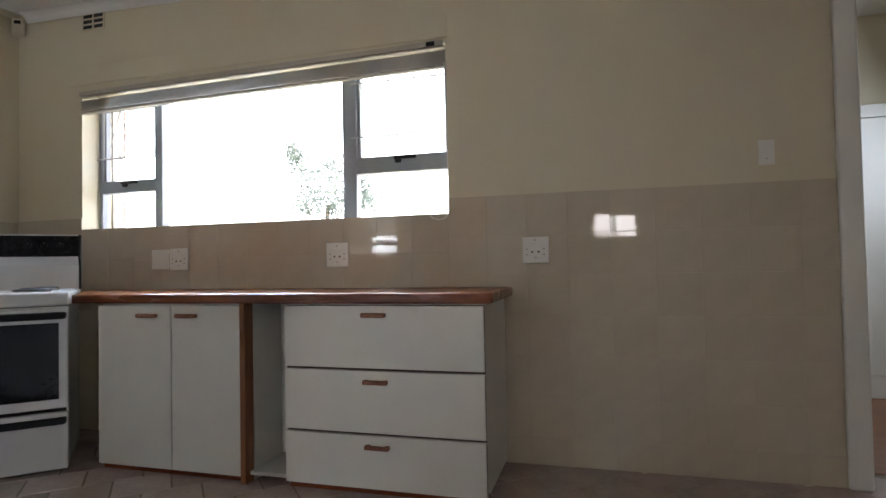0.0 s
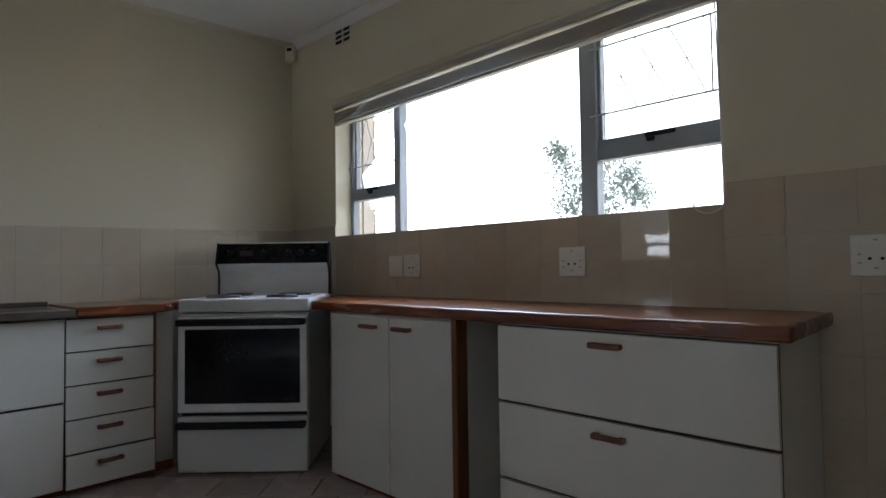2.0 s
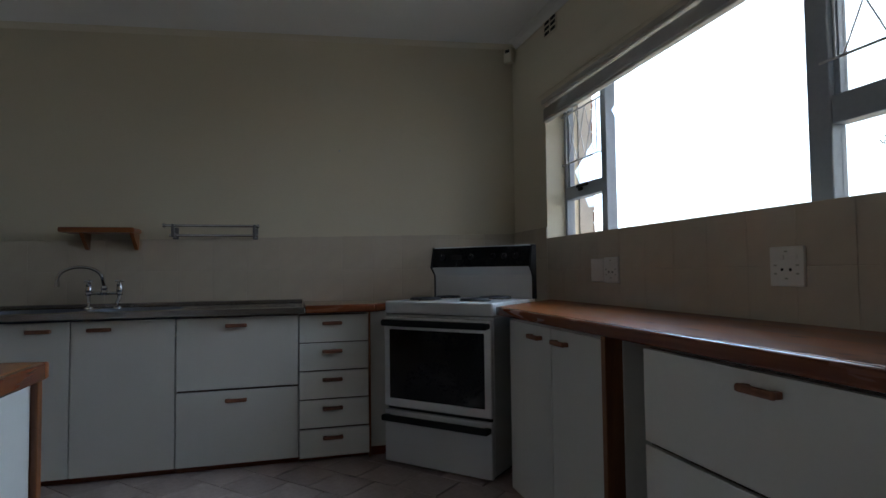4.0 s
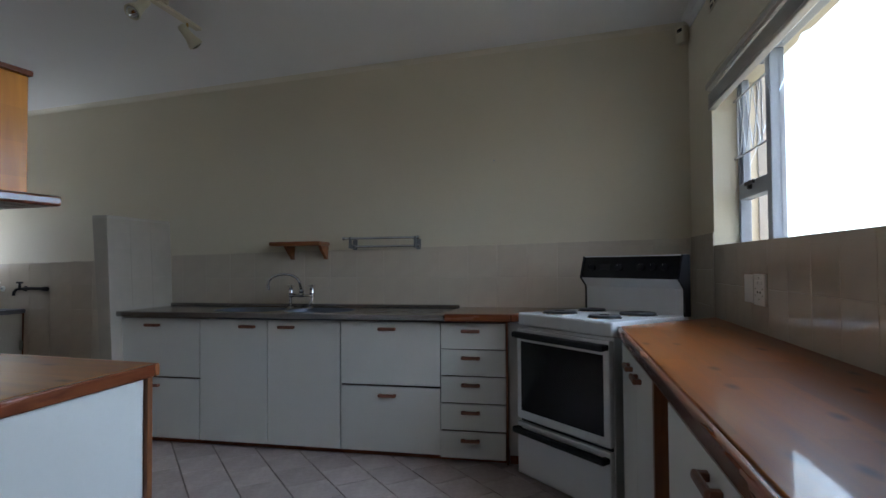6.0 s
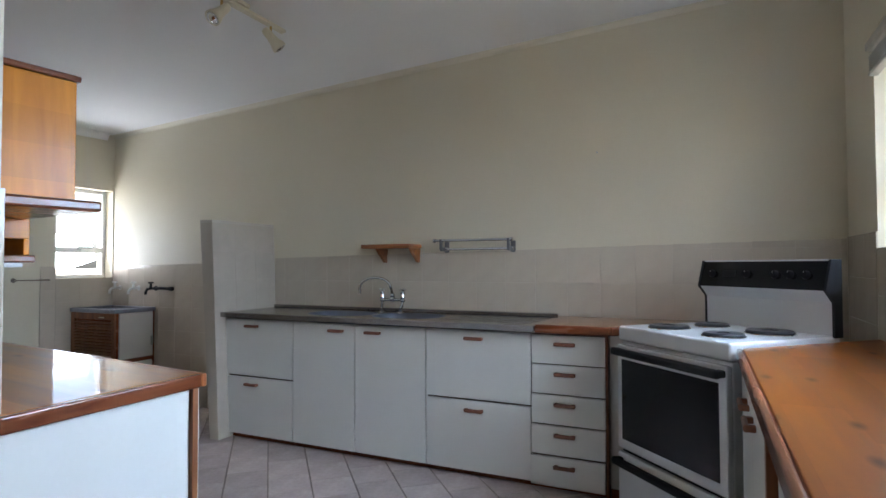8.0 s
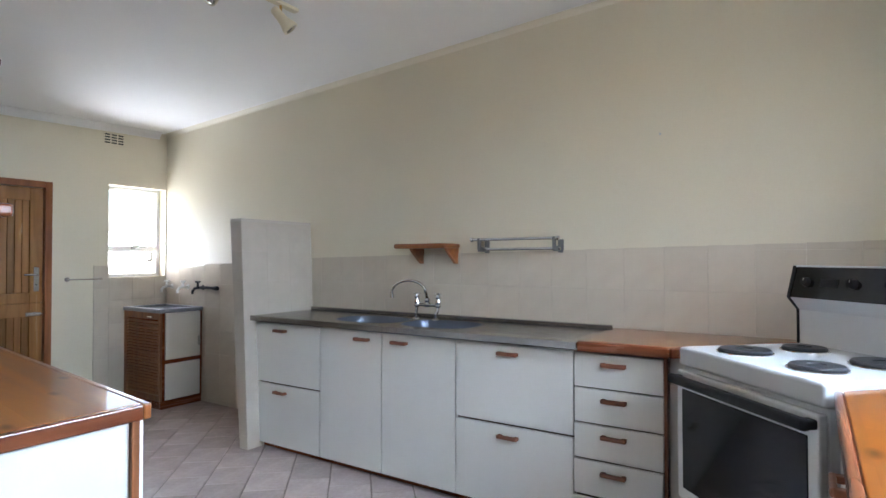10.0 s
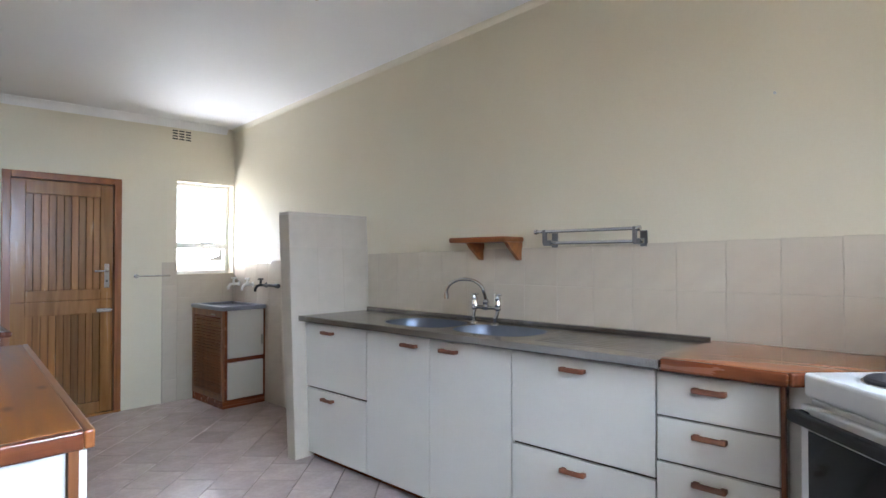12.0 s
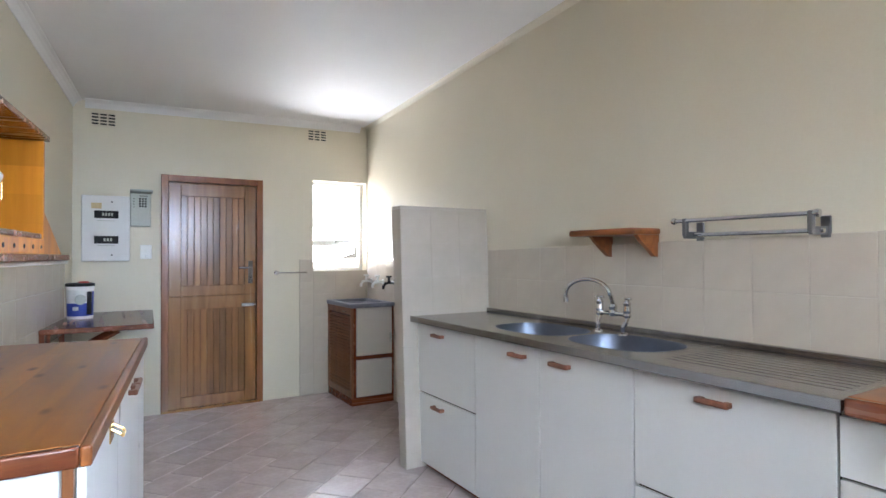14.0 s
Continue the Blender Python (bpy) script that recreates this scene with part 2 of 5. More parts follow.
def add_rod(bm, a, b, r, r2=None, sides=16):
    a, b = Vector(a), Vector(b)
    d = b - a
    m = Matrix.Translation((a + b) / 2) @ d.to_track_quat("Z", "Y").to_matrix().to_4x4()
    bmesh.ops.create_cone(bm, cap_ends=True, segments=sides, radius1=r, radius2=r if r2 is None else r2, depth=d.length, matrix=m)
    return bm


def rod(a, b, r, r2=None, sides=16):
    return add_rod(bmesh.new(), a, b, r, r2, sides)


def add_tube(bm, points, r, sides=12):
    """A bent pipe of round section along points."""
    pts = [Vector(p) for p in points]
    rings = []
    side = None
    for i, p in enumerate(pts):
        d = (pts[min(i + 1, len(pts) - 1)] - pts[max(i - 1, 0)]).normalized()
        if side is None:
            side = d.orthogonal().normalized()
        side = (side - d * side.dot(d)).normalized()
        up = d.cross(side)
        rings.append([bm.verts.new(p + r * (math.cos(a) * side + math.sin(a) * up)) for a in (2 * math.pi * k / sides for k in range(sides))])
    for q, s in zip(rings, rings[1:]):
        for k in range(sides):
            bm.faces.new((q[k], q[(k + 1) % sides], s[(k + 1) % sides], s[k]))
    bm.faces.new(rings[0][::-1])
    bm.faces.new(rings[-1])
    return bm


def tube(points, r, sides=12):
    return add_tube(bmesh.new(), points, r, sides)


def lathe(profile, sides=32):
    """A turned shape about z from (radius, height) pairs."""
    bm = bmesh.new()
    rings = [[bm.verts.new((r * math.cos(2 * math.pi * k / sides), r * math.sin(2 * math.pi * k / sides), z)) for k in range(sides)] for r, z in profile]
    for q, s in zip(rings, rings[1:]):
        for k in range(sides):
            bm.faces.new((q[k], q[(k + 1) % sides], s[(k + 1) % sides], s[k]))
    bm.faces.new(rings[0][::-1])
    bm.faces.new(rings[-1])
    return bm


def structure(name, bm, mat, label, category="wall", m=None):
    return tagged(part(name, bm, mat, m=m), label, category, kind="structure")


# ---- room plan ----
WEST, NORTH, SOUTH, EAST = -3.79, 3.03, -3.05, 2.6
T = 0.24
HEAD = 3.3
WIN = (-3.22, -0.635, 1.345, 2.315)     # long window: x from, x to, sill, head
SMALL = (-3.78, -3.235, 1.16, 2.02)     # small window over the trough
DOOR = (-2.77, -1.945, 1.985)            # back door opening in the south wall
PASS = (1.33, 2.25, 2.6)                # opening to the next room in the north wall
ROOMWIN = (0.02, 0.74, 1.4, 1.82)        # window of the dining side, seen mirrored in the tiles
ADDED_WIN = (-0.8, -0.2, 1.2, 2.0)        # unseen opening added in the east wall to let light in
NORTH2 = 5.0                            # far wall of the next room


def ceiling_z(x, y):
    return 2.58 + 0.051 * (y - SOUTH) - 0.022 * (x - WEST)


def partition_x(y):
    """West face of the partition, which runs a little askew."""
    return -0.9 - 0.115 * (0.7 - y)


def north_wall():
    bm = bmesh.new()
    y0, y1 = NORTH, NORTH + T
    add_box(bm, WEST - T, WIN[0], y0, y1, -0.2, HEAD)
    add_box(bm, WIN[0], WIN[1], y0, y1, -0.2, WIN[2])
    add_box(bm, WIN[0], WIN[1], y0, y1, WIN[3], HEAD)
    add_box(bm, WIN[1], PASS[0], y0, y1, -0.2, HEAD)
    add_box(bm, PASS[0], PASS[1], y0, y1, PASS[2], HEAD)
    add_box(bm, PASS[1], EAST + T, y0, y1, -0.2, HEAD)
    return structure("wall_north", bm, CREAM, "cream painted plaster wall with a long window")


def south_wall():
    bm = bmesh.new()
    y0, y1 = SOUTH - T, SOUTH
    add_box(bm, WEST - T, SMALL[0], y0, y1, -0.2, HEAD)
    add_box(bm, SMALL[0], SMALL[1], y0, y1, -0.2, SMALL[2])
    add_box(bm, SMALL[0], SMALL[1], y0, y1, SMALL[3], HEAD)
    add_box(bm, SMALL[1], DOOR[0], y0, y1, -0.2, HEAD)
    add_box(bm, DOOR[0], DOOR[1], y0, y1, DOOR[2], HEAD)
    add_box(bm, DOOR[1], ROOMWIN[0], y0, y1, -0.2, HEAD)
    add_box(bm, ROOMWIN[0], ROOMWIN[1], y0, y1, -0.2, ROOMWIN[2])
    add_box(bm, ROOMWIN[0], ROOMWIN[1], y0, y1, ROOMWIN[3], HEAD)
    add_box(bm, ROOMWIN[1], EAST + T, y0, y1, -0.2, HEAD)
    return structure("wall_south", bm, CREAM, "cream painted plaster wall with a back door and small window")


def sheet(corners):
    bm = bmesh.new()
    bm.faces.new([bm.verts.new(c) for c in corners])
    return bm


def slab(x0, x1, y0, y1, lift=0.0, thick=0.12):
    """The ceiling's sloping board."""
    bm = bmesh.new()
    low = [bm.verts.new((x, y, ceiling_z(x, y) + lift)) for x, y in ((x0, y0), (x1, y0), (x1, y1), (x0, y1))]
    top = [bm.verts.new(v.co + Vector((0, 0, thick))) for v in low]
    bm.faces.new(low[::-1])
    bm.faces.new(top)
    for i in range(4):
        j = (i + 1) % 4
        bm.faces.new((low[i], low[j], top[j], top[i]))
    return bm


north_wall()
south_wall()
structure("wall_west", box(WEST - T, WEST, SOUTH, NORTH, -0.2, HEAD), CREAM, "cream painted plaster wall behind the sink")
# Leaves out the unseen opening that was added for light.
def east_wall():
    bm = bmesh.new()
    y0, y1, z0, z1 = ADDED_WIN
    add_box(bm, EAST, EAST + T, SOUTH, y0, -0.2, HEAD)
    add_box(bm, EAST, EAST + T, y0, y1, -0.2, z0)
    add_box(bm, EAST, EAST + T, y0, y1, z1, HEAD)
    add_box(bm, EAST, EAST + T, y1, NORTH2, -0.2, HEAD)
    return structure("wall_east", bm, CREAM, "plain cream painted wall with an opening added for light")


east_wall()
structure("partition_wall", prism([(partition_x(0.66), 0.66), (-0.78, 0.66), (-0.78, SOUTH), (partition_x(SOUTH), SOUTH)], -0.01, HEAD),
          CREAM, "cream painted partition wall with a tiled end")
structure("ceiling", slab(WEST, EAST, SOUTH, NORTH), CEILING, "white painted sloping ceiling board", "ceiling")
structure("floor", box(WEST - T, EAST + T, SOUTH - T, NORTH + T, -0.2, -0.008), FLOOR_GROUT, "floor of diagonal pinkish tiles with dark joints", "floor")
# next room, behind the opening
structure("wall_far", box(0.6, EAST, NORTH2, NORTH2 + 0.2, -0.2, HEAD), CREAM, "cream painted wall of the next room")
structure("wall_near", box(0.4, 0.6, NORTH + T, NORTH2 + 0.2, -0.2, HEAD), CREAM, "cream painted side wall of the next room")
structure("ceiling_next", box(0.6, EAST, NORTH + T, NORTH2, 2.9, 3.0), CEILING, "white ceiling of the next room", "ceiling")
PARQUET = wood("red_parquet", (0.34, 0.13, 0.05), (0.2, 0.065, 0.025), "x", 0.3, 0.2, 3.0, 0.08)
structure("floor_next", box(0.6, EAST, NORTH + T, NORTH2, -0.2, -0.004), PARQUET, "reddish brown wooden parquet floor", "floor")


def cornice(name, a, b, inward, size=1.0, paint=CEILING):
    """A cove of plaster between wall and ceiling, from a to b; inward: the way into the room."""
    bm = bmesh.new()
    prof = [(0, -0.06), (0.006, -0.06), (0.012, -0.045), (0.028, -0.022), (0.045, -0.01), (0.06, -0.005), (0.06, 0.0), (0, 0.0)]
    prof = [(u * size, w * size) for u, w in prof]
    n = Vector((*inward, 0))
    ends = []
    for x, y in (a, b):
        ends.append([bm.verts.new(Vector((x, y, 0)) + n * u + Vector((0, 0, ceiling_z(x + inward[0] * u, y + inward[1] * u) + w))) for u, w in prof])
    k = len(prof)
    for i in range(k):
        bm.faces.new((ends[0][i], ends[0][(i + 1) % k], ends[1][(i + 1) % k], ends[1][i]))
    bm.faces.new(ends[0])
    bm.faces.new(ends[1][::-1])
    return structure(name, bm, paint, "white plaster cove cornice", "cornice")


cornice("cornice_west", (WEST, SOUTH), (WEST, NORTH), (1, 0), 0.55, material("cream_cove_paint", (0.7, 0.645, 0.53), 0.6, vary=0.03, scale=1.0))
cornice("cornice_south", (WEST + 0.08, SOUTH), (partition_x(SOUTH) - 0.08, SOUTH), (0, 1))
cornice("cornice_north", (WEST + 0.08, NORTH), (EAST, NORTH), (0, -1))
cornice("cornice_partition", (partition_x(SOUTH), SOUTH), (partition_x(0.66), 0.66), (-1, 0))

# outside: ground to the horizon, paled to bounce light through the windows
structure("ground", sheet([(-400, -400, -0.25), (400, -400, -0.25), (400, 400, -0.25), (-400, 400, -0.25)]),
          material("light_bounce_ground", (0.3, 0.27, 0.19), 0.9, vary=0.3, scale=0.8), "ground outside the windows, paled to bounce light in", "ground")


# ---- base units ----
def bow_handle(parent, m, mat=HANDLE_WOOD, length=0.12):
    """A small wooden bow handle that stands off on two feet; local x along it, -y towards the hand."""
    bm = bmesh.new()
    r = length / 2
    add_box(bm, -r, r, -0.032, -0.016, -0.011, 0.011, 0.0075)
    add_box(bm, -r + 0.002, -r + 0.024, -0.022, 0, -0.009, 0.009, 0.003)
    add_box(bm, r - 0.024, r - 0.002, -0.022, 0, -0.009, 0.009, 0.003)
    return part("handle", bm, mat, parent, "red-brown wooden bow handle", m=m)


def front(parent, name, x0, x1, z0, z1, handle=None, thick=0.018):
    """A laminate front in the unit's plane y=0 (towards -y), with its handle at a place (x, z)."""
    ob = part(name, box(x0 + 0.002, x1 - 0.002, -thick, 0, z0 + 0.0015, z1 - 0.0015, 0.002), LAMINATE, parent)
    if handle:
        bow_handle(ob, pose(handle[0], -thick, handle[1]))
    return ob


def carcass(parent, x0, x1, depth, z0, z1=0.89):
    return part("body", box(x0 + 0.001, x1 - 0.001, 0.012, depth, z0, z1), LAMINATE, parent)


def shade_backing(parent, x0, x1, z0, z1):
    """Dark sheet behind the drawer fronts, standing in for the shade in the gaps."""
    return part("shade_backing", box(x0 + 0.002, x1 - 0.002, 0.004, 0.0115, z0, z1), GAP_SHADE, parent, "dark sheet for the shade in the drawer gaps")


def plinth(parent, x0, x1):
    return part("plinth", box(x0, x1, 0.02, 0.04, 0.0, 0.05), EDGE_WOOD, parent, "red-brown wooden plinth")


WEST_FRONT = pose(-3.252, 0, 0, 0, 0, 90)      # local x is world y, local -y looks east
BASE, TOPZ = 0.035, 0.89


def sink_unit(name, label, y0, y1, top=0.72):
    ob = thing(name, label, "base unit", WEST_FRONT @ pose(y0, 0, 0), "kitchen base units")
    w = y1 - y0
    carcass(ob, 0, w, 0.52, BASE, top)
    plinth(ob, 0, w)
    return ob, w


u, w = sink_unit("drawer_unit", "white two-drawer base unit beside the tiled pier", -0.965, -0.325)
shade_backing(u, 0, w, BASE, 0.88)
front(u, "drawer", 0, w, 0.465, 0.878, (w * 0.42, 0.83))
front(u, "drawer", 0, w, BASE, 0.455, (w * 0.42, 0.405))
u, w = sink_unit("sink_cupboard", "white double-door cupboard under the steel sink", -0.322, 0.72)
front(u, "door", 0, 0.515, BASE, 0.878, (0.37, 0.83))
front(u, "door", 0.518, w, BASE, 0.878, (0.66, 0.83))
u, w = sink_unit("drawer_unit", "white base unit with two deep drawers under the draining board", 0.723, 1.397)
shade_backing(u, 0, w, BASE, 0.88)
front(u, "drawer", 0, w, 0.465, 0.878, (w * 0.48, 0.83))
front(u, "drawer", 0, w, BASE, 0.455, (w * 0.48, 0.4))
u, w = sink_unit("drawer_unit", "narrow white unit of five drawers beside the stove", 1.40, 1.815, TOPZ)
shade_backing(u, 0, w, BASE, 0.88)
for k in range(5):
    d = front(u, "drawer", 0, w, BASE + 0.1686 * k, BASE + 0.1686 * k + 0.164, (w * 0.47, BASE + 0.1686 * k + 0.115))
    pulled = (0.032, 0.014, 0.006, 0.0, 0.0)[k]
    d.matrix_basis = pose(0, -pulled, 0)
    if pulled:
        part("drawer_box", box(0.03, w - 0.03, 0.001, 0.0035 + pulled, BASE + 0.1686 * k + 0.02, BASE + 0.1686 * k + 0.13), LAMINATE, d)
part("edge_strip", box(w, w + 0.014, -0.018, 0.008, 0.0, TOPZ, 0.002), STRIP_WOOD, u, "red-brown upright edge strip")

# filler beside the stove
filler = thing("filler_panel", "white angled filler panel beside the stove", "panel", pose(-3.285, 1.832, 0, 0, 0, 90))
part("panel", box(0, 0.1, -0.012, 0.006, 0.0, TOPZ, 0.002), LAMINATE, filler)
part("return_panel", box(0.004, 0.42, -0.006, 0.01, 0.0, TOPZ, 0.002), LAMINATE, filler, m=pose(0.1, 0.006, 0, 0, 0, 45))
part("plinth", box(0.002, 0.1, -0.018, -0.0125, 0.0, 0.05, 0.001), EDGE_WOOD, filler, "red-brown wooden plinth")

NORTH_FRONT = pose(0, 2.45, 0)


def north_unit(name, label, x0, x1):
    ob = thing(name, label, "base unit", NORTH_FRONT @ pose(x0, 0, 0), "kitchen base units")
    w = x1 - x0
    return ob, w


u, w = north_unit("cupboard", "white double-door cupboard under the wooden worktop", -2.44, -1.56)
carcass(u, 0, w, 0.53, BASE, TOPZ)
plinth(u, 0, w)
front(u, "door", 0, w / 2 + 0.03, BASE, 0.878, (0.33, 0.825))
front(u, "door", w / 2 + 0.033, w, BASE, 0.878, (w / 2 + 0.135, 0.825))
part("edge_strip", box(w, w + 0.03, -0.02, 0.05, 0.0, TOPZ, 0.002), STRIP_WOOD, u, "red-brown upright edge strip")
u, w = north_unit("drawer_unit", "wide white unit of three drawers under the wooden worktop", -1.31, -0.325)
carcass(u, 0, w, 0.54, BASE, TOPZ)
plinth(u, 0, w)
shade_backing(u, 0, w, BASE, 0.88)
front(u, "drawer", 0, w, 0.587, 0.878, (0.47, 0.835))
front(u, "drawer", 0, w, 0.29, 0.578, (0.475, 0.528))
front(u, "drawer", 0, w, BASE, 0.281, (0.48, 0.232))
u, w = north_unit("open_niche", "open white niche between the cupboard and the drawers", -1.53, -1.312)
part("back", box(0, w, 0.3, 0.315, 0.0, TOPZ), LAMINATE, u)
part("side", box(0, 0.004, 0.05, 0.3, 0.0, TOPZ), LAMINATE, u)
part("shelf", box(0.005, w, 0.01, 0.3, 0.04, 0.056), LAMINATE, u)


# ---- worktops ----
def worktop(name, label, outline, mat, edge_mat, edges, z0=0.891, z1=0.935):
    ob = thing(name, label, "worktop")
    part("board", prism(outline, z0, z1 + 0.0005, 0.004, 2), mat, ob)
    for (ax, ay), (bx, by) in edges:
        d = (Vector((bx, by)) - Vector((ax, ay))).normalized()
        n = Vector((d.y, -d.x))
        p, q = Vector((ax, ay)), Vector((bx, by))
        part("lipping", prism([tuple(p), tuple(q), tuple(q + n * 0.024), tuple(p + n * 0.024)][::-1], z0 - 0.004, z1, 0.009, 3), edge_mat, ob, "dark red-brown rounded edge strip")
    return ob


worktop("worktop", "varnished red-brown pine worktop under the long window", [(-2.62, 2.447), (-0.31, 2.447), (-0.31, 3.018), (-3.17, 3.018)], TOP_WOOD, EDGE_WOOD, [((-2.62, 2.447), (-0.286, 2.447)), ((-0.31, 2.447), (-0.31, 3.018))])
worktop("corner_worktop", "varnished pine worktop over the narrow drawers", [(-3.775, 1.435), (-3.2, 1.435), (-3.2, 1.84), (-3.775, 2.41)], TOP_WOOD_Y, EDGE_WOOD_Y, [((-3.2, 1.435), (-3.2, 1.85)), ((-3.2, 1.84), (-3.74, 2.376))])


def sink_top():
    ob = thing("sink", "stainless steel double-bowl sink top with draining board", "sink")
    y0, y1, x0, x1, z = -0.965, 1.43, -3.775, -3.19, 0.925
    bowls = [(-0.07, -3.475, 0.255, 0.19), (0.465, -3.48, 0.25, 0.19)]
    # deck with two round-cornered holes
    bm = bmesh.new()
    n = 28
    for (cy, cx, ry, rx), ya, yb in zip(bowls, (y0, 0.2), (0.2, 0.735)):
        rim = []
        for k in range(n):
            a = 2 * math.pi * (k + 0.5) / n
            c, s = math.cos(a), math.sin(a)
            p = 2.7
            d = (abs(c) ** p + abs(s) ** p) ** (-1 / p)
            rim.append((cx + rx * c * d, cy + ry * s * d, c, s))
        inner = [bm.verts.new((px, py, z)) for px, py, c, s in rim]
        outer = []
        for px, py, c, s in rim:
            tx = ((x1 - cx) if c > 0 else (cx - x0)) / max(abs(c), 1e-6)
            ty = ((yb - cy) if s > 0 else (cy - ya)) / max(abs(s), 1e-6)
            d = min(tx, ty)
            outer.append(bm.verts.new((cx + c * d, cy + s * d, z)))
        for k in range(n):
            j = (k + 1) % n
            bm.faces.new((inner[k], inner[j], outer[j], outer[k]))
        for sx, sy in ((x0, ya), (x0, yb), (x1, ya), (x1, yb)):
            order = sorted(range(n), key=lambda k: (outer[k].co.x - sx) ** 2 + (outer[k].co.y - sy) ** 2)[:2]
            q = bm.verts.new((sx, sy, z))
            bm.faces.new((outer[order[0]], outer[order[1]], q))
    bmesh.ops.remove_doubles(bm, verts=bm.verts, dist=0.0005)
    add_box(bm, x0, x1, 0.735, y1, z - 0.03, z, 0.002)
    add_box(bm, x1 - 0.002, x1 + 0.008, y0, y1, z - 0.034, z + 0.002, 0.003)
    add_box(bm, x0, x0 + 0.014, y0, y1, z, z + 0.025, 0.004)
    part("deck", bm, STEEL, ob, "brushed stainless steel deck")
    for cy, cx, ry, rx in bowls:
        bm = bmesh.new()
        rings = []
        for depth, f in ((0.0, 1.0), (0.008, 0.985), (0.05, 0.95), (0.12, 0.91), (0.15, 0.85), (0.165, 0.7), (0.17, 0.15)):
            ring = []
            for k in range(n):
                a = 2 * math.pi * (k + 0.5) / n
                c, s = math.cos(a), math.sin(a)
                d = (abs(c) ** 2.7 + abs(s) ** 2.7) ** (-1 / 2.7)
                ring.append(bm.verts.new((cx + rx * f * c * d, cy + ry * f * s * d, z + 0.001 - depth)))
            rings.append(ring)
        for q, s in zip(rings, rings[1:]):
            for k in range(n):
                bm.faces.new((q[k], q[(k + 1) % n], s[(k + 1) % n], s[k]))
        bm.faces.new(rings[-1])
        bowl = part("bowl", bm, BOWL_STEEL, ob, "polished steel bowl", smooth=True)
        part("drain", lathe([(0.0, 0), (0.035, 0), (0.04, 0.003), (0.0, 0.003)], 20), CHROME, bowl, m=pose(cx, cy, z - 0.1685))
    for k in range(9):
        bm = box(x0 + 0.1 + 0.045 * k, x0 + 0.106 + 0.045 * k, 0.8, 1.38, z - 0.001, z + 0.0012, 0.0005)
        part("draining_rib", bm, STEEL, ob)
    return ob


sink_top()


# ---- stove ----
def stove():
    ob = thing("stove", "white enamel free-standing electric stove with black controls", "stove", pose(-2.876, 2.165, 0, 0, 0, 43.8))
    w = 0.355            # half width; local -y is the front
    part("body", box(-w, w, 0.0, 0.58, 0.02, 0.875, 0.006), ENAMEL, ob)
    hob = part("hob", box(-w - 0.006, w + 0.006, -0.02, 0.6, 0.88, 0.955, 0.012, 3), ENAMEL, ob)
    for px, py, r in ((-0.17, 0.14, 0.095), (0.17, 0.14, 0.085), (-0.17, 0.41, 0.08), (0.17, 0.41, 0.1)):
        hot = part("hotplate", lathe([(0.0, 0), (r, 0), (r, 0.012), (r - 0.006, 0.018), (r * 0.35, 0.018), (r * 0.33, 0.014), (0.0, 0.014)], 40), PLATE, hob, "black solid hotplate", m=pose(px, py, 0.953))
        part("rim", lathe([(r, 0.0), (r + 0.008, 0.0), (r + 0.007, 0.006), (r, 0.007)], 40), CHROME, hot)
    # oven door
    door = part("oven_door", box(-w, w, -0.035, -0.002, 0.335, 0.862, 0.008), ENAMEL, ob)
    part("oven_window", box(-w + 0.04, w - 0.04, -0.039, -0.033, 0.385, 0.79, 0.003), OVEN_GLASS, door, "black glass oven window")

    def bar(parent, z):
        bm = box(-w + 0.005, w - 0.005, -0.085, -0.052, z - 0.019, z + 0.019, 0.012, 3)
        add_box(bm, -w + 0.005, -w + 0.045, -0.07, -0.03, z - 0.015, z + 0.015, 0.006)
        add_box(bm, w - 0.045, w - 0.005, -0.07, -0.03, z - 0.015, z + 0.015, 0.006)
        return part("handle", bm, BLACK, parent, "black plastic bar handle")

    bar(door, 0.83)
    drawer = part("warming_drawer", box(-w, w, -0.035, -0.002, 0.012, 0.315, 0.008), ENAMEL, ob)
    bar(drawer, 0.275)
    part("gap", box(-w + 0.01, w - 0.01, -0.01, 0.0, 0.315, 0.335), DARK, ob)
    # back with the sloping control panel
    def profile(name, pts, x0, x1, mat, parent, label=""):
        bm = bmesh.new()
        a = [bm.verts.new((x0, y, z)) for y, z in pts]
        b = [bm.verts.new((x1, y, z)) for y, z in pts]
        bm.faces.new(a)
        bm.faces.new(b[::-1])
        for i in range(len(pts)):
            j = (i + 1) % len(pts)
            bm.faces.new((a[i], b[i], b[j], a[j]))
        return part(name, bm, mat, parent, label)

    back = profile("back_panel", [(0.6, 0.95), (0.56, 0.95), (0.56, 1.1), (0.515, 1.155), (0.6, 1.155)], -w, w, ENAMEL, ob)
    panel = profile("control_panel", [(0.6, 1.156), (0.512, 1.156), (0.548, 1.285), (0.6, 1.285)], -w, w, OVEN_GLASS, ob, "black glossy sloping control panel")
    for s in (-1, 1):
        profile("end_cap", [(0.605, 0.95), (0.556, 0.95), (0.556, 1.1), (0.507, 1.155), (0.543, 1.292), (0.605, 1.292)], s * w, s * (w + 0.012), BLACK, ob)
    tilt = math.degrees(math.atan2(0.036, 0.129))
    for px in (-0.28, -0.06, 0.1, 0.18, 0.26):
        knob = part("knob", lathe([(0.0, 0), (0.021, 0), (0.02, 0.004), (0.016, 0.02), (0.0, 0.02)], 24), KNOB, panel, "black round knob", m=pose(px, 0.529, 1.222, 90 - tilt, 0, 0))
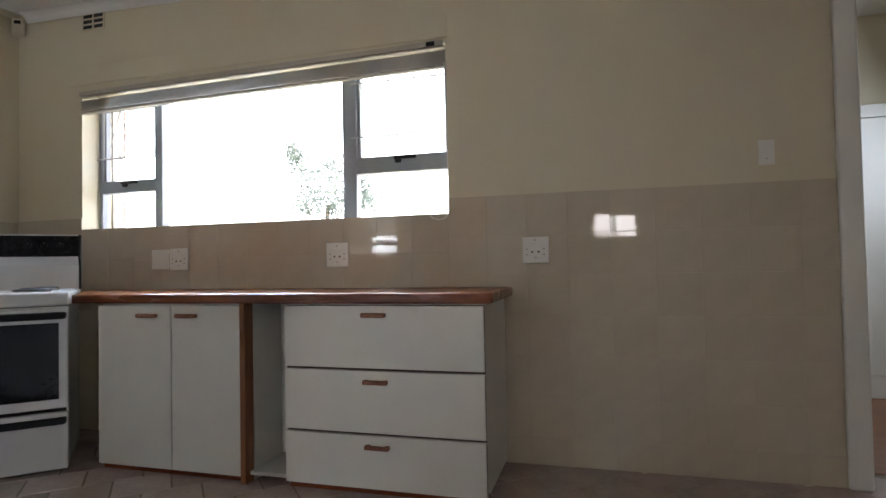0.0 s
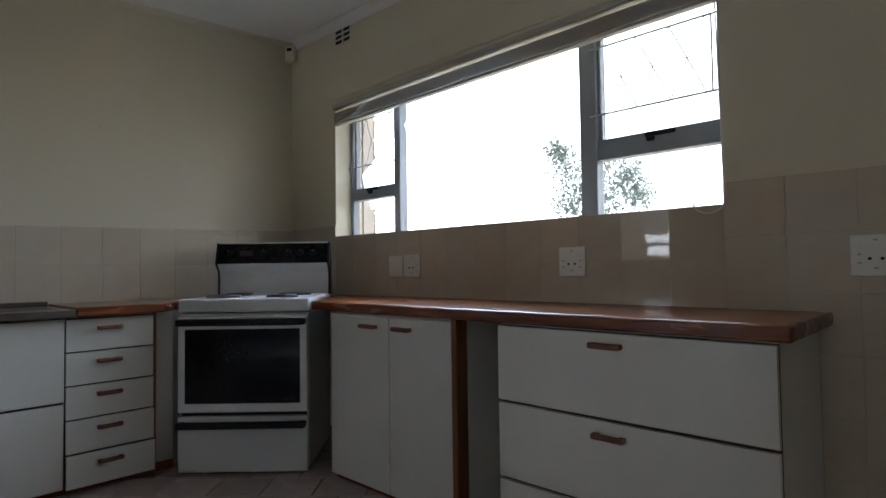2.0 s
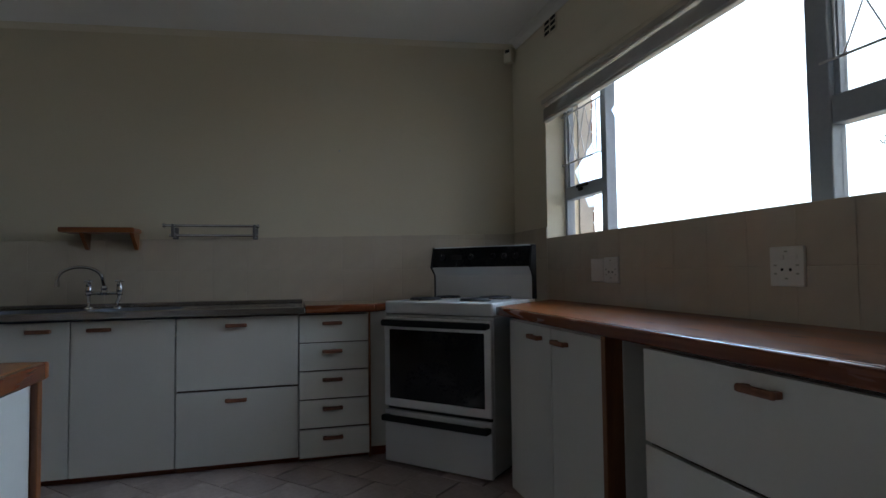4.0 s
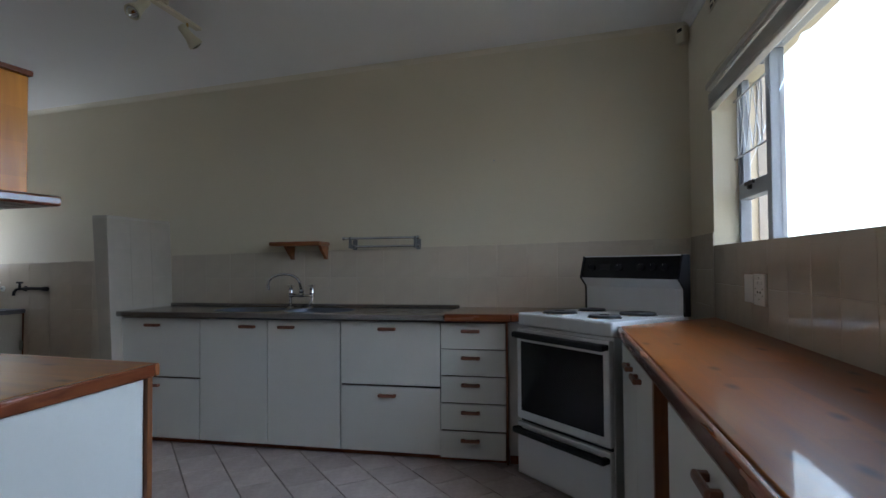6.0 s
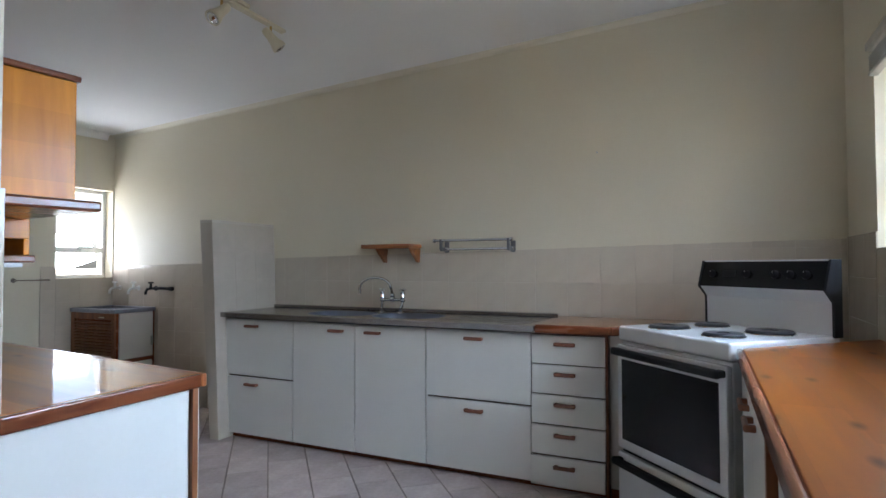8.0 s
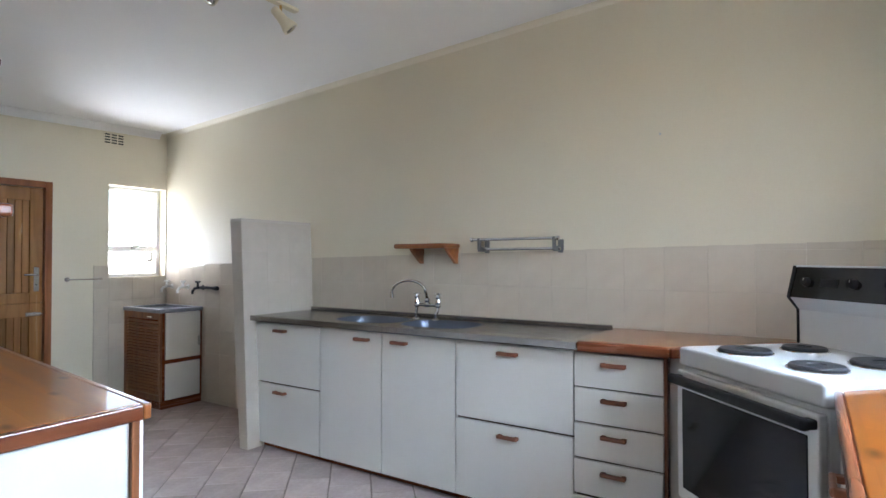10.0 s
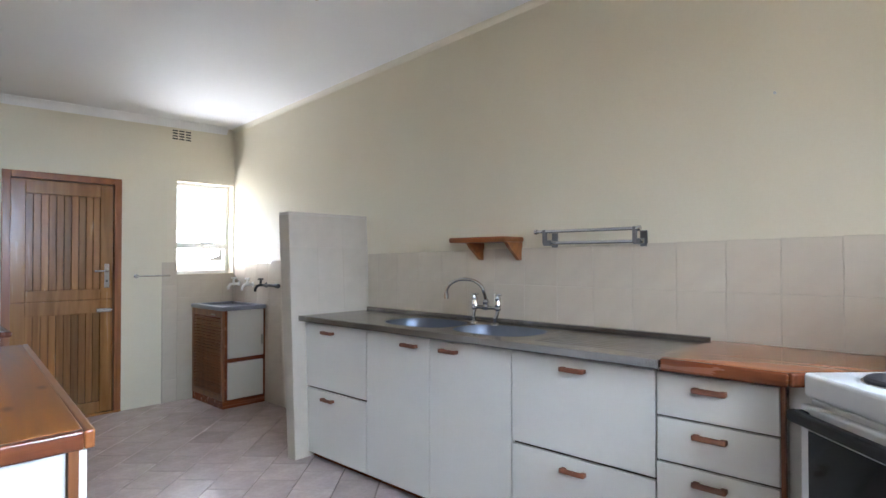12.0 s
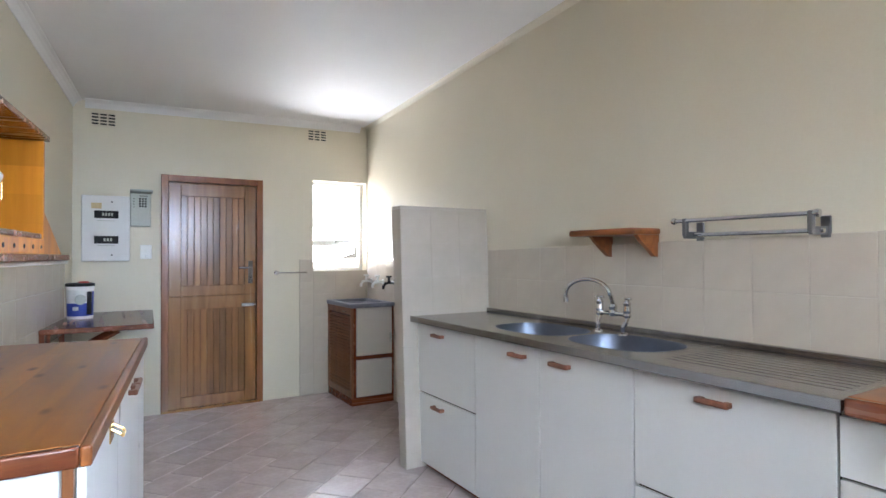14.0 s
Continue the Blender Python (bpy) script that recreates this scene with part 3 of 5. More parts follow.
        part("pointer", box(-0.0008, 0.0008, 0.004, 0.014, 0.019, 0.0212), GREY_PLASTIC, knob)
    part("clock", box(-0.21, -0.13, -0.004, 0.002, -0.018, 0.018, 0.002), DARK, panel, "dark clock display", m=pose(0, 0.529, 1.222, -tilt, 0, 0))
    part("top_trim", box(-w, w, 0.546, 0.602, 1.286, 1.293, 0.002), ENAMEL, ob)
    part("side_screw", rod((-w - 0.008, 0.05, 0.62), (-w, 0.05, 0.62), 0.012), BLACK, ob)
    part("base", box(-w + 0.02, w - 0.02, 0.02, 0.56, 0.0, 0.022), BLACK, ob)
    return ob


stove()


# ---- tiled pier beside the sink ----
PIER = (-0.916, -1.0, 1.615, -3.132)      # sink side and back at the foot, height, end


def pier_y(front, z):
    """The pier leans away from the sink a little as it rises."""
    return PIER[0] - 0.052 * z if front else PIER[1] - 0.075 * z


def skewed(x0, x1, f0, f1, z0, z1):
    """A block between x0 and x1 whose two faces follow f0 and f1, functions of the height."""
    bm = bmesh.new()
    low = [bm.verts.new(p) for p in ((x0, f0(z0), z0), (x1, f0(z0), z0), (x1, f1(z0), z0), (x0, f1(z0), z0))]
    top = [bm.verts.new(p) for p in ((x0, f0(z1), z1), (x1, f0(z1), z1), (x1, f1(z1), z1), (x0, f1(z1), z1))]
    bm.faces.new(low[::-1])
    bm.faces.new(top)
    for i in range(4):
        k = (i + 1) % 4
        bm.faces.new((low[i], low[k], top[k], top[i]))
    return bm


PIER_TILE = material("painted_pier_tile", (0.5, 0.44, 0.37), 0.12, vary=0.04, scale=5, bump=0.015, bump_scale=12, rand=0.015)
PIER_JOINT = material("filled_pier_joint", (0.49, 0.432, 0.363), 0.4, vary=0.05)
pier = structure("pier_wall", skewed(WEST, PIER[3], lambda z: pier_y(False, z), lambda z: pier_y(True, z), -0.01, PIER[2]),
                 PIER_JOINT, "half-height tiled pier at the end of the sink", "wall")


# ---- counter along the partition ----
SLANT = math.degrees(math.atan(0.115))
PEN = pose(-1.505, 0.685, 0, 0, 0, 0) @ pose(0, 0, 0, 0, 0, -SLANT)    # local -y runs south along the fronts, local +x to the wall


def partition_counter():
    ob = thing("partition_worktop", "varnished pine worktop along the partition wall", "worktop", PEN)
    part("board", prism([(-0.01, 0.0), (0.61, 0.072), (0.585, -1.76), (-0.01, -1.76)], 0.85, 0.893, 0.004, 2), HONEY_TOP, ob)
    part("lipping", prism([(-0.034, 0.02), (-0.0105, 0.022), (-0.0105, -1.775), (-0.034, -1.775)], 0.846, 0.8925, 0.006, 3), HONEY_EDGE, ob, "red-brown rounded edge strip")
    part("lipping", prism([(-0.01, 0.0005), (-0.01, 0.0235), (0.61, 0.0955), (0.61, 0.0725)], 0.846, 0.8925, 0.006, 3), EDGE_WOOD, ob, "red-brown rounded edge strip")
    u = thing("cupboard", "white cupboard with brass and wooden handles at the partition", "base unit", PEN, "kitchen base units")
    part("body", prism([(0.024, 0.002), (0.61, 0.068), (0.58, -1.74), (0.02, -1.74)], 0.04, 0.848), LAMINATE, u)
    part("edge_strip", box(0.0, 0.022, -0.004, 0.02, 0.0, 0.848, 0.002), STRIP_WOOD, u, "orange-brown wooden corner strip")
    xs = [-0.002, -0.6, -1.05, -1.4, -1.72]
    for k in range(4):
        d = part("door", box(-0.02, -0.001, xs[k + 1] + 0.003, xs[k] - 0.003, 0.05, 0.84, 0.003), WHITE_PAINT, u)
        if k in (0,):
            bm = bmesh.new()
            add_box(bm, -0.03, 0.03, -0.003, 0.0, -0.02, 0.02, 0.001)
            add_tube(bm, [(-0.022, -0.003, 0.012), (-0.022, -0.022, 0.0), (-0.018, -0.026, -0.006), (0.018, -0.026, -0.006), (0.022, -0.022, 0.0), (0.022, -0.003, 0.012)], 0.004, 8)
            part("handle", bm, BRASS, d, "polished brass drop handle", m=pose(-0.02, -0.43, 0.795, 0, 0, -90) @ Matrix.Scale(1.25, 4))
        if k in (1, 2):
            bow_handle(d, pose(-0.02, -0.99 if k == 1 else -1.12, 0.795, 0, 0, -90))
    return ob


partition_counter()


# ---- long window over the worktop ----
def stay_handle(parent, m, mat=BLACK):
    bm = bmesh.new()
    add_box(bm, -0.02, 0.02, -0.02, 0.0, -0.018, 0.018, 0.008)
    add_box(bm, -0.02, 0.12, -0.032, -0.018, 0.0, 0.022, 0.006)
    return part("window_catch", bm, mat, parent, "dark window catch", m=m)


def burglar_bars(parent, x0, x1, z0, z1, y):
    """Two flat rails with thin diagonal bars crossing between them."""
    bm = bmesh.new()
    add_rod(bm, (x0 - 0.03, y, z0), (x1 + 0.03, y, z0), 0.005, sides=8)
    add_rod(bm, (x0 - 0.03, y, z1), (x1 + 0.03, y, z1), 0.005, sides=8)
    n = 3
    step = (x1 - x0 - 0.12) / n
    a = x0 + 0.06
    for k in range(n):
        add_rod(bm, (a + k * step, y, z0), (a + (k + 1) * step, y, z1), 0.003, sides=6)
        add_rod(bm, (a + (k + 1) * step, y, z0), (a + k * step, y, z1), 0.003, sides=6)
    add_rod(bm, (a - 0.03, y, z0), (a - 0.03, y, z1), 0.004, sides=6)
    add_rod(bm, (x1 - 0.035, y, z0), (x1 - 0.035, y, z1), 0.004, sides=6)
    return part("burglar_bars", bm, IRON, parent, "thin diamond burglar bars")


def pane(parent, x0, x1, z0, z1, y):
    ob = part("pane", box(x0, x1, y - 0.002, y + 0.002, z0, z1), GLASS, parent)
    ob.visible_shadow = False
    return ob


def long_window():
    ob = tagged(thing("window_1", "grey painted window with a fixed pane and two barred side lights", "window"), kind="structure")
    x0, x1, z0, z1 = WIN
    y0, y1 = 3.165, 3.225
    fr = bmesh.new()
    add_box(fr, x0, x0 + 0.03, y0, y1, z0, z1, 0.004)
    add_box(fr, x1 - 0.03, x1, y0, y1, z0, z1, 0.004)
    add_box(fr, x0 + 0.03, x1 - 0.03, y0, y1, z1 - 0.03, z1, 0.004)
    add_box(fr, x0 + 0.03, x1 - 0.03, y0, y1, z0, z0 + 0.012, 0.003)
    part("window_frame", fr, FRAME_PAINT, ob)
    part("mullion", box(-2.735, -2.675, y0 - 0.01, y1, z0, z1 - 0.03, 0.005), FRAME_PAINT, ob)
    part("mullion", box(-1.335, -1.245, y0 - 0.01, y1, z0, z1 - 0.03, 0.005), FRAME_PAINT, ob)
    part("transom", box(x0 + 0.03, -2.735, y0 - 0.005, y1, 1.6, 1.685, 0.005), FRAME_PAINT, ob)
    part("transom", box(-1.245, x1 - 0.03, y0 - 0.005, y1, 1.62, 1.72, 0.005), FRAME_PAINT, ob)
    for a, b in ((x0 + 0.03, -2.735), (-1.245, x1 - 0.03)):
        sash = bmesh.new()
        lo = 1.685 if a < -2 else 1.72
        add_box(sash, a, a + 0.022, y0 + 0.012, y1 - 0.01, lo, z1 - 0.03, 0.003)
        add_box(sash, b - 0.022, b, y0 + 0.012, y1 - 0.01, lo, z1 - 0.03, 0.003)
        part("sash", sash, FRAME_PAINT, ob)
        pane(ob, a + 0.022, b - 0.022, lo, z1 - 0.03, 3.2)
        pane(ob, a, b, z0 + 0.012, lo - 0.09, 3.2)
        burglar_bars(ob, a, b, 1.84, 2.17, 3.15)
        stay_handle(ob, pose((a + b) / 2 - 0.02, y0 - 0.004, lo - 0.03))
    pane(ob, -2.675, -1.335, z0 + 0.012, z1 - 0.03, 3.2)
    return ob


long_window()


def blind():
    """Hangs a little out of level, lower at its far end."""
    x1 = WIN[1] - 0.004
    x0 = WIN[0] + 0.01 - x1
    ob = thing("venetian_blind", "raised greige venetian blind at the window head", "blind", pose(x1, 3.02, 2.312, 0, -0.75, 0))
    part("headrail", box(x0, 0, -0.025, 0.02, -0.032, 0.0, 0.003), BLIND, ob)
    part("slat", box(x0, 0, -0.012, 0.023, -0.0375, -0.0345, 0.001), BLIND, ob)
    for k in range(11):
        part("slat", box(x0, 0, -0.012, 0.023, -0.0614 - 0.0064 * k, -0.0586 - 0.0064 * k, 0.001), BLIND, ob)
    part("bottom_rail", box(x0, 0, -0.015, 0.025, -0.15, -0.131, 0.006), BLIND, ob)
    for x in (x0 + 0.1, x0 / 2, -0.1):
        part("ladder_cord", rod((x, 0.004, -0.14), (x, 0.004, -0.02), 0.002, sides=6), PLASTIC, ob)
    part("cord_lock", box(-0.1, -0.05, -0.032, -0.024, -0.03, -0.006, 0.003), BLACK, ob)
    pts = [(-0.12 + 0.06 * (1 - math.cos(math.pi * k / 12)), -0.008, -0.95 - 0.05 * math.sin(math.pi * k / 12)) for k in range(13)]
    part("pull_cord", tube([(-0.004, -0.008, -0.12), *pts[::-1]], 0.003, 6), PLASTIC, ob, "grey looped pull cord")
    return ob


blind()
def window_head():
    """The opening's plastered head drops a little to the west."""
    bm = bmesh.new()
    y0, y1, z = NORTH, NORTH + T, WIN[3]
    a = [bm.verts.new(p) for p in ((WIN[0], y0, z), (WIN[0], y0, z - 0.034), (WIN[1], y0, z))]
    b = [bm.verts.new((v.co.x, y1, v.co.z)) for v in a]
    bm.faces.new(a)
    bm.faces.new(b[::-1])
    for i in range(3):
        k = (i + 1) % 3
        bm.faces.new((a[i], b[i], b[k], a[k]))
    return structure("trim_window_head", bm, CREAM, "cream plastered head of the long window", "trim")


window_head()
# plaster band above the window and brick edge of the outer reveal
structure("trim", box(WIN[0] - 0.12, WIN[1] + 0.01, NORTH - 0.004, NORTH, WIN[3] + 0.02, 2.47, 0.003), CREAM, "slightly raised plaster band over the window", "trim")
BRICK = material("weathered_brick", (0.32, 0.17, 0.12), 0.85, vary=0.25, scale=9, rand=0.2)
jamb = structure("outer_jamb", box(WIN[0] - 0.3, WIN[0] + 0.015, NORTH + T, NORTH + T + 0.1, 0, 2.4), material("brick_mortar", (0.45, 0.42, 0.38), 0.9), "brick outer edge of the window opening", "wall")


# ---- small window and its reveal ----
def small_window():
    ob = tagged(thing("window_2", "small white painted window over the laundry trough", "window"), kind="structure")
    x0, x1, z0, z1 = SMALL
    y0, y1 = -3.22, -3.16
    fr = bmesh.new()
    add_box(fr, x0, x0 + 0.035, y0, y1, z0, z1, 0.004)
    add_box(fr, x1 - 0.03, x1, y0, y1, z0, z1, 0.004)
    add_box(fr, x0 + 0.035, x1 - 0.03, y0, y1, z1 - 0.035, z1, 0.004)
    add_box(fr, x0 + 0.035, x1 - 0.03, y0, y1, z0, z0 + 0.03, 0.004)
    part("window_frame", fr, WHITE_PAINT, ob)
    part("transom", box(x0 + 0.035, x1 - 0.03, y0, y1 + 0.005, 1.4, 1.455, 0.004), WHITE_PAINT, ob)
    stay_handle(ob, pose((x0 + x1) / 2, y1 + 0.006, 1.44, 0, 0, 180), GREY_PLASTIC)
    pane(ob, x0 + 0.035, x1 - 0.03, z0 + 0.03, 1.4, -3.19)
    pane(ob, x0 + 0.035, x1 - 0.03, 1.455, z1 - 0.035, -3.19)
    return ob


small_window()


def room_window():
    ob = tagged(thing("window_3", "white framed window of the dining side", "window"), kind="structure")
    x0, x1, z0, z1 = ROOMWIN
    fr = bmesh.new()
    for a, b, c, d in ((x0, x0 + 0.05, z0, z1), (x1 - 0.05, x1, z0, z1), (x0 + 0.05, x1 - 0.05, z1 - 0.05, z1), (x0 + 0.05, x1 - 0.05, z0, z0 + 0.05)):
        add_box(fr, a, b, -3.2, -3.14, c, d, 0.004)
    part("window_frame", fr, WHITE_PAINT, ob)
    part("mullion", box((x0 + x1) / 2 - 0.025, (x0 + x1) / 2 + 0.025, -3.2, -3.14, z0 + 0.05, z1 - 0.05, 0.004), WHITE_PAINT, ob)
    pane(ob, x0 + 0.05, x1 - 0.05, z0 + 0.05, z1 - 0.05, -3.17)
    return ob


room_window()


# Unseen opening, added so that sun and sky brighten the dining side.
def added_window():
    ob = tagged(thing("added_window_4", "unseen white framed opening added to light the dining side", "window"), kind="structure")
    y0, y1, z0, z1 = ADDED_WIN
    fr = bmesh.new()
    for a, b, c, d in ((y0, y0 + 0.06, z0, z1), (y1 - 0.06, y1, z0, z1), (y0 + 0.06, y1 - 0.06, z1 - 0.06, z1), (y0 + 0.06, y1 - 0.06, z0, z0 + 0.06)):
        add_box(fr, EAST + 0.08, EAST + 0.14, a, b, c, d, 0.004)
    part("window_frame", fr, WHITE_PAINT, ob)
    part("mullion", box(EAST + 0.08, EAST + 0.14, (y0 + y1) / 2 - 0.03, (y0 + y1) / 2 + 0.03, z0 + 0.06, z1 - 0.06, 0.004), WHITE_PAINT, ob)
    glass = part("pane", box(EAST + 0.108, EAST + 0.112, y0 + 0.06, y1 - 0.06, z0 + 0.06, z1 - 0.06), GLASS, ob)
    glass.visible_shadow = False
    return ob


added_window()


# ---- stable door ----
def back_door():
    ob = tagged(thing("door_1", "closed oiled hardwood stable door in two halves", "door", pose(0, 0, 0)), kind="structure")
    x0, x1, top = DOOR
    fr = bmesh.new()
    add_box(fr, x0, x0 + 0.055, SOUTH - 0.1, SOUTH + 0.015, 0, top, 0.004)
    add_box(fr, x1 - 0.055, x1, SOUTH - 0.1, SOUTH + 0.015, 0, top, 0.004)
    add_box(fr, x0 + 0.055, x1 - 0.055, SOUTH - 0.1, SOUTH + 0.015, top - 0.055, top, 0.004)
    part("door_frame", fr, DOOR_FRAME_WOOD, ob)
    a, b = x0 + 0.058, x1 - 0.058
    y0, y1 = SOUTH - 0.06, SOUTH - 0.016
    for name, z0, z1, rail_lo, rail_hi in (("upper_leaf", 0.965, top - 0.058, 0.085, 0.11), ("lower_leaf", 0.02, 0.96, 0.09, 0.11)):
        bm = bmesh.new()
        add_box(bm, a, a + 0.095, y0, y1, z0, z1, 0.003)
        add_box(bm, b - 0.095, b, y0, y1, z0, z1, 0.003)
        add_box(bm, a + 0.0955, b - 0.0955, y0, y1, z1 - rail_hi, z1, 0.003)
        add_box(bm, a + 0.0955, b - 0.0955, y0, y1, z0, z0 + rail_lo, 0.003)
        leaf = part(name, bm, DOOR_WOOD, ob)
        part("backing", box(a + 0.05, b - 0.05, y0 + 0.001, y0 + 0.0075, z0 + 0.02, z1 - 0.02), DOOR_WOOD, leaf)
        n = 10
        w = (b - a - 0.191) / n
        for k in range(n):
            board = box(a + 0.0955 + k * w + 0.0015, a + 0.0955 + (k + 1) * w - 0.0015, y0 + 0.008, y1 - 0.014, z0 + rail_lo, z1 - rail_hi, 0.003)
            part("board", board, BOARD_WOOD, leaf)
    part("stop_board", box(x0 + 0.04, x1 - 0.04, SOUTH - 0.1, SOUTH - 0.064, 0.0, top - 0.04), DOOR_WOOD, ob)
    # furniture of the door
    part("lock_plate", box(-2.685, -2.645, y1, y1 + 0.004, 1.06, 1.26, 0.0015), CHROME, ob, "chrome lock plate")
    bm = tube([(-2.665, y1, 1.2), (-2.665, y1 + 0.04, 1.2), (-2.64, y1 + 0.048, 1.2), (-2.56, y1 + 0.048, 1.2)], 0.008, 10)
    part("door_handle", bm, CHROME, ob, "chrome lever handle")
    part("keyhole", rod((-2.665, y1 + 0.003, 1.115), (-2.665, y1 + 0.006, 1.115), 0.007), DARK, ob)
    bolt = bmesh.new()
    add_box(bolt, -2.70, -2.59, y1, y1 + 0.006, 0.855, 0.885, 0.002)
    add_rod(bolt, (-2.71, y1 + 0.012, 0.87), (-2.6, y1 + 0.012, 0.87), 0.006, sides=10)
    part("bolt", bolt, CHROME, ob, "small steel slide bolt")
    part("threshold", box(x0, x1, SOUTH - 0.12, SOUTH + 0.02, 0.0, 0.018, 0.004), DOOR_WOOD, ob)
    return ob


back_door()


# ---- air bricks, switches, boards on the walls ----
def air_brick(m, w, h, cols, rows, group="air bricks"):
    ob = thing("air_vent", "cream painted air brick with dark slots", "vent", m, group)
    fr = bmesh.new()
    cw, rh = w / cols, h / rows
    for k in range(cols + 1):
        add_box(fr, k * cw - 0.006 - w / 2, k * cw + 0.006 - w / 2, -0.006, 0.0, -h / 2 - 0.006, h / 2 + 0.006, 0.0015)
    for k in range(rows + 1):
        add_box(fr, -w / 2, w / 2, -0.0055, 0.0, k * rh - 0.006 - h / 2, k * rh + 0.006 - h / 2, 0.0015)
    part("frame", fr, CREAM, ob)
    part("backing", box(-w / 2, w / 2, -0.002, 0.0, -h / 2, h / 2), DARK, ob, "dark opening behind the slots")
    return ob


air_brick(pose(-3.12, NORTH, 2.765), 0.18, 0.11, 2, 3)
air_brick(pose(-1.535, SOUTH, 2.39, 0, 0, 180), 0.17, 0.1, 3, 4)
air_brick(pose(-3.275, SOUTH, 2.445, 0, 0, 180), 0.18, 0.1, 3, 4)


def socket(m, label="white double wall socket", s=0.14):
    ob = thing("wall_socket", label, "socket", m, "wall sockets")
    part("plate", box(-s / 2, s / 2, -0.012, 0.0, -s / 2, s / 2, 0.004), PLASTIC, ob)
    for x in (-0.027, 0.027):
        part("rocker", box(x - 0.02, x + 0.02, -0.016, -0.011, 0.024, 0.04, 0.002), PLASTIC, ob)
    for x, z in ((-0.045, 0.004), (-0.045, -0.025), (0.045, 0.004), (0.045, -0.025), (0.0, -0.042), (0.0, 0.052)):
        part("slot", box(x - 0.006, x + 0.006, -0.0135, -0.011, z - 0.003, z + 0.003), GREY_PLASTIC, ob)
    for x in (-0.017, 0.017):
        part("pin_hole", rod((x, -0.0135, -0.011), (x, -0.011, -0.011), 0.0055, sides=12), DARK, ob)
    return ob


TILE_FACE = NORTH - 0.009
socket(pose(-0.16, TILE_FACE, 1.13))
socket(pose(-1.31, TILE_FACE, 1.13))
socket(pose(-2.42, TILE_FACE, 1.125))
blank = thing("blank_plate", "white blank wall plate beside the socket", "wall plate", pose(-2.565, TILE_FACE, 1.125))
part("plate", box(-0.065, 0.065, -0.01, 0, -0.065, 0.065, 0.004), PLASTIC, blank)


def light_switch(m, label, w=0.07, h=0.12):
    ob = thing("light_switch", label, "switch", m, "light switches")
    part("plate", box(-w / 2, w / 2, -0.01, 0, -h / 2, h / 2, 0.004), PLASTIC, ob)
    part("rocker", box(-0.008, 0.012, -0.016, -0.009, 0.0, 0.025, 0.002), PLASTIC, ob)
    part("screw", rod((0.0, -0.012, -0.03), (0.0, -0.009, -0.03), 0.004, sides=10), CHROME, ob)
    return ob


light_switch(pose(0.95, NORTH, 1.57), "white light switch on the cream wall")
light_switch(pose(-1.835, SOUTH, 1.34, 0, 0, 180), "white switch below the grey keypad", 0.085, 0.115)


def breaker_board():
    ob = thing("breaker_board", "white electrical breaker board beside the back door", "breaker board", pose(-1.555, SOUTH, 1.525, 0, 0, 180))
    part("cover", box(-0.165, 0.165, -0.03, 0.0, -0.26, 0.26, 0.006), material("off_white_metal", (0.64, 0.62, 0.6), 0.35, vary=0.03), ob)
    for z, xs in ((0.11, (-0.02, 0.0, 0.02, 0.04)), (-0.09, (-0.01, 0.012, 0.034))):
        slot = part("slot", box(-0.08, 0.085, -0.033, -0.029, z - 0.03, z + 0.03, 0.002), DARK, ob, "black breaker slot")
        for x in xs:
            part("breaker", box(x - 0.007, x + 0.007, -0.042, -0.032, z - 0.012, z + 0.012, 0.002), GREY_PLASTIC, slot)
    part("notice", box(-0.1, -0.03, -0.0315, -0.0295, 0.155, 0.2), material("tan_paper", (0.55, 0.42, 0.24), 0.8), ob, "tan paper label")
    for z in (0.06, 0.065 - 0.2):
        part("text_bar", box(-0.06, 0.06, -0.0312, -0.0295, z - 0.003, z + 0.003), GREY_PLASTIC, ob)
    for z in (0.21, -0.21):
        part("screw", rod((0.04, -0.033, z), (0.04, -0.028, z), 0.006, sides=10), BLACK, ob)
    return ob


breaker_board()


def keypad():
    ob = thing("alarm_keypad", "grey alarm keypad with its flap open", "keypad", pose(-1.795, SOUTH, 1.69, 0, 0, 180))
    part("case", box(-0.075, 0.075, -0.035, 0.0, -0.145, 0.125, 0.008), GREY_PLASTIC, ob)
    part("flap", box(-0.075, 0.085, -0.1, -0.002, 0.128, 0.15, 0.004), GREY_PLASTIC, ob, "open grey flap")
    for r in range(4):
        for c in range(3):
            part("key", box(-0.012 + 0.02 * c, 0.003 + 0.02 * c, -0.039, -0.034, 0.012 + 0.02 * r, 0.027 + 0.02 * r, 0.002), BLACK, ob)
    part("text_bar", box(-0.01, 0.05, -0.0362, -0.0345, 0.1, 0.106), BLACK, ob)
    for k in range(4):
        part("lamp", box(-0.055, -0.04, -0.0368, -0.0345, 0.01 + 0.022 * k, 0.014 + 0.022 * k), BLACK, ob)
    return ob


keypad()


def alarm_sensor():
    ob = thing("alarm_sensor", "cream alarm sensor box high in the room corner", "sensor", pose(WEST + 0.06, NORTH - 0.05, 2.785, 0, 0, 35) @ Matrix.Scale(0.8, 4))
    part("case", box(-0.045, 0.045, -0.03, 0.03, -0.075, 0.07, 0.01), CREAM, ob)
    part("lens", box(-0.025, 0.025, -0.034, -0.028, 0.02, 0.05, 0.002), BLACK, ob, "dark lens window")
    part("bracket", box(-0.02, 0.02, 0.03, 0.055, -0.02, 0.03, 0.002), CREAM, ob)
    return ob


alarm_sensor()
screw = thing("wall_screw", "small grey screw in the cream painted wall", "screw", pose(WEST, 1.69, 2.0))
part("head", rod((0, 0, 0), (0.008, 0, 0), 0.006, sides=12), IRON, screw)


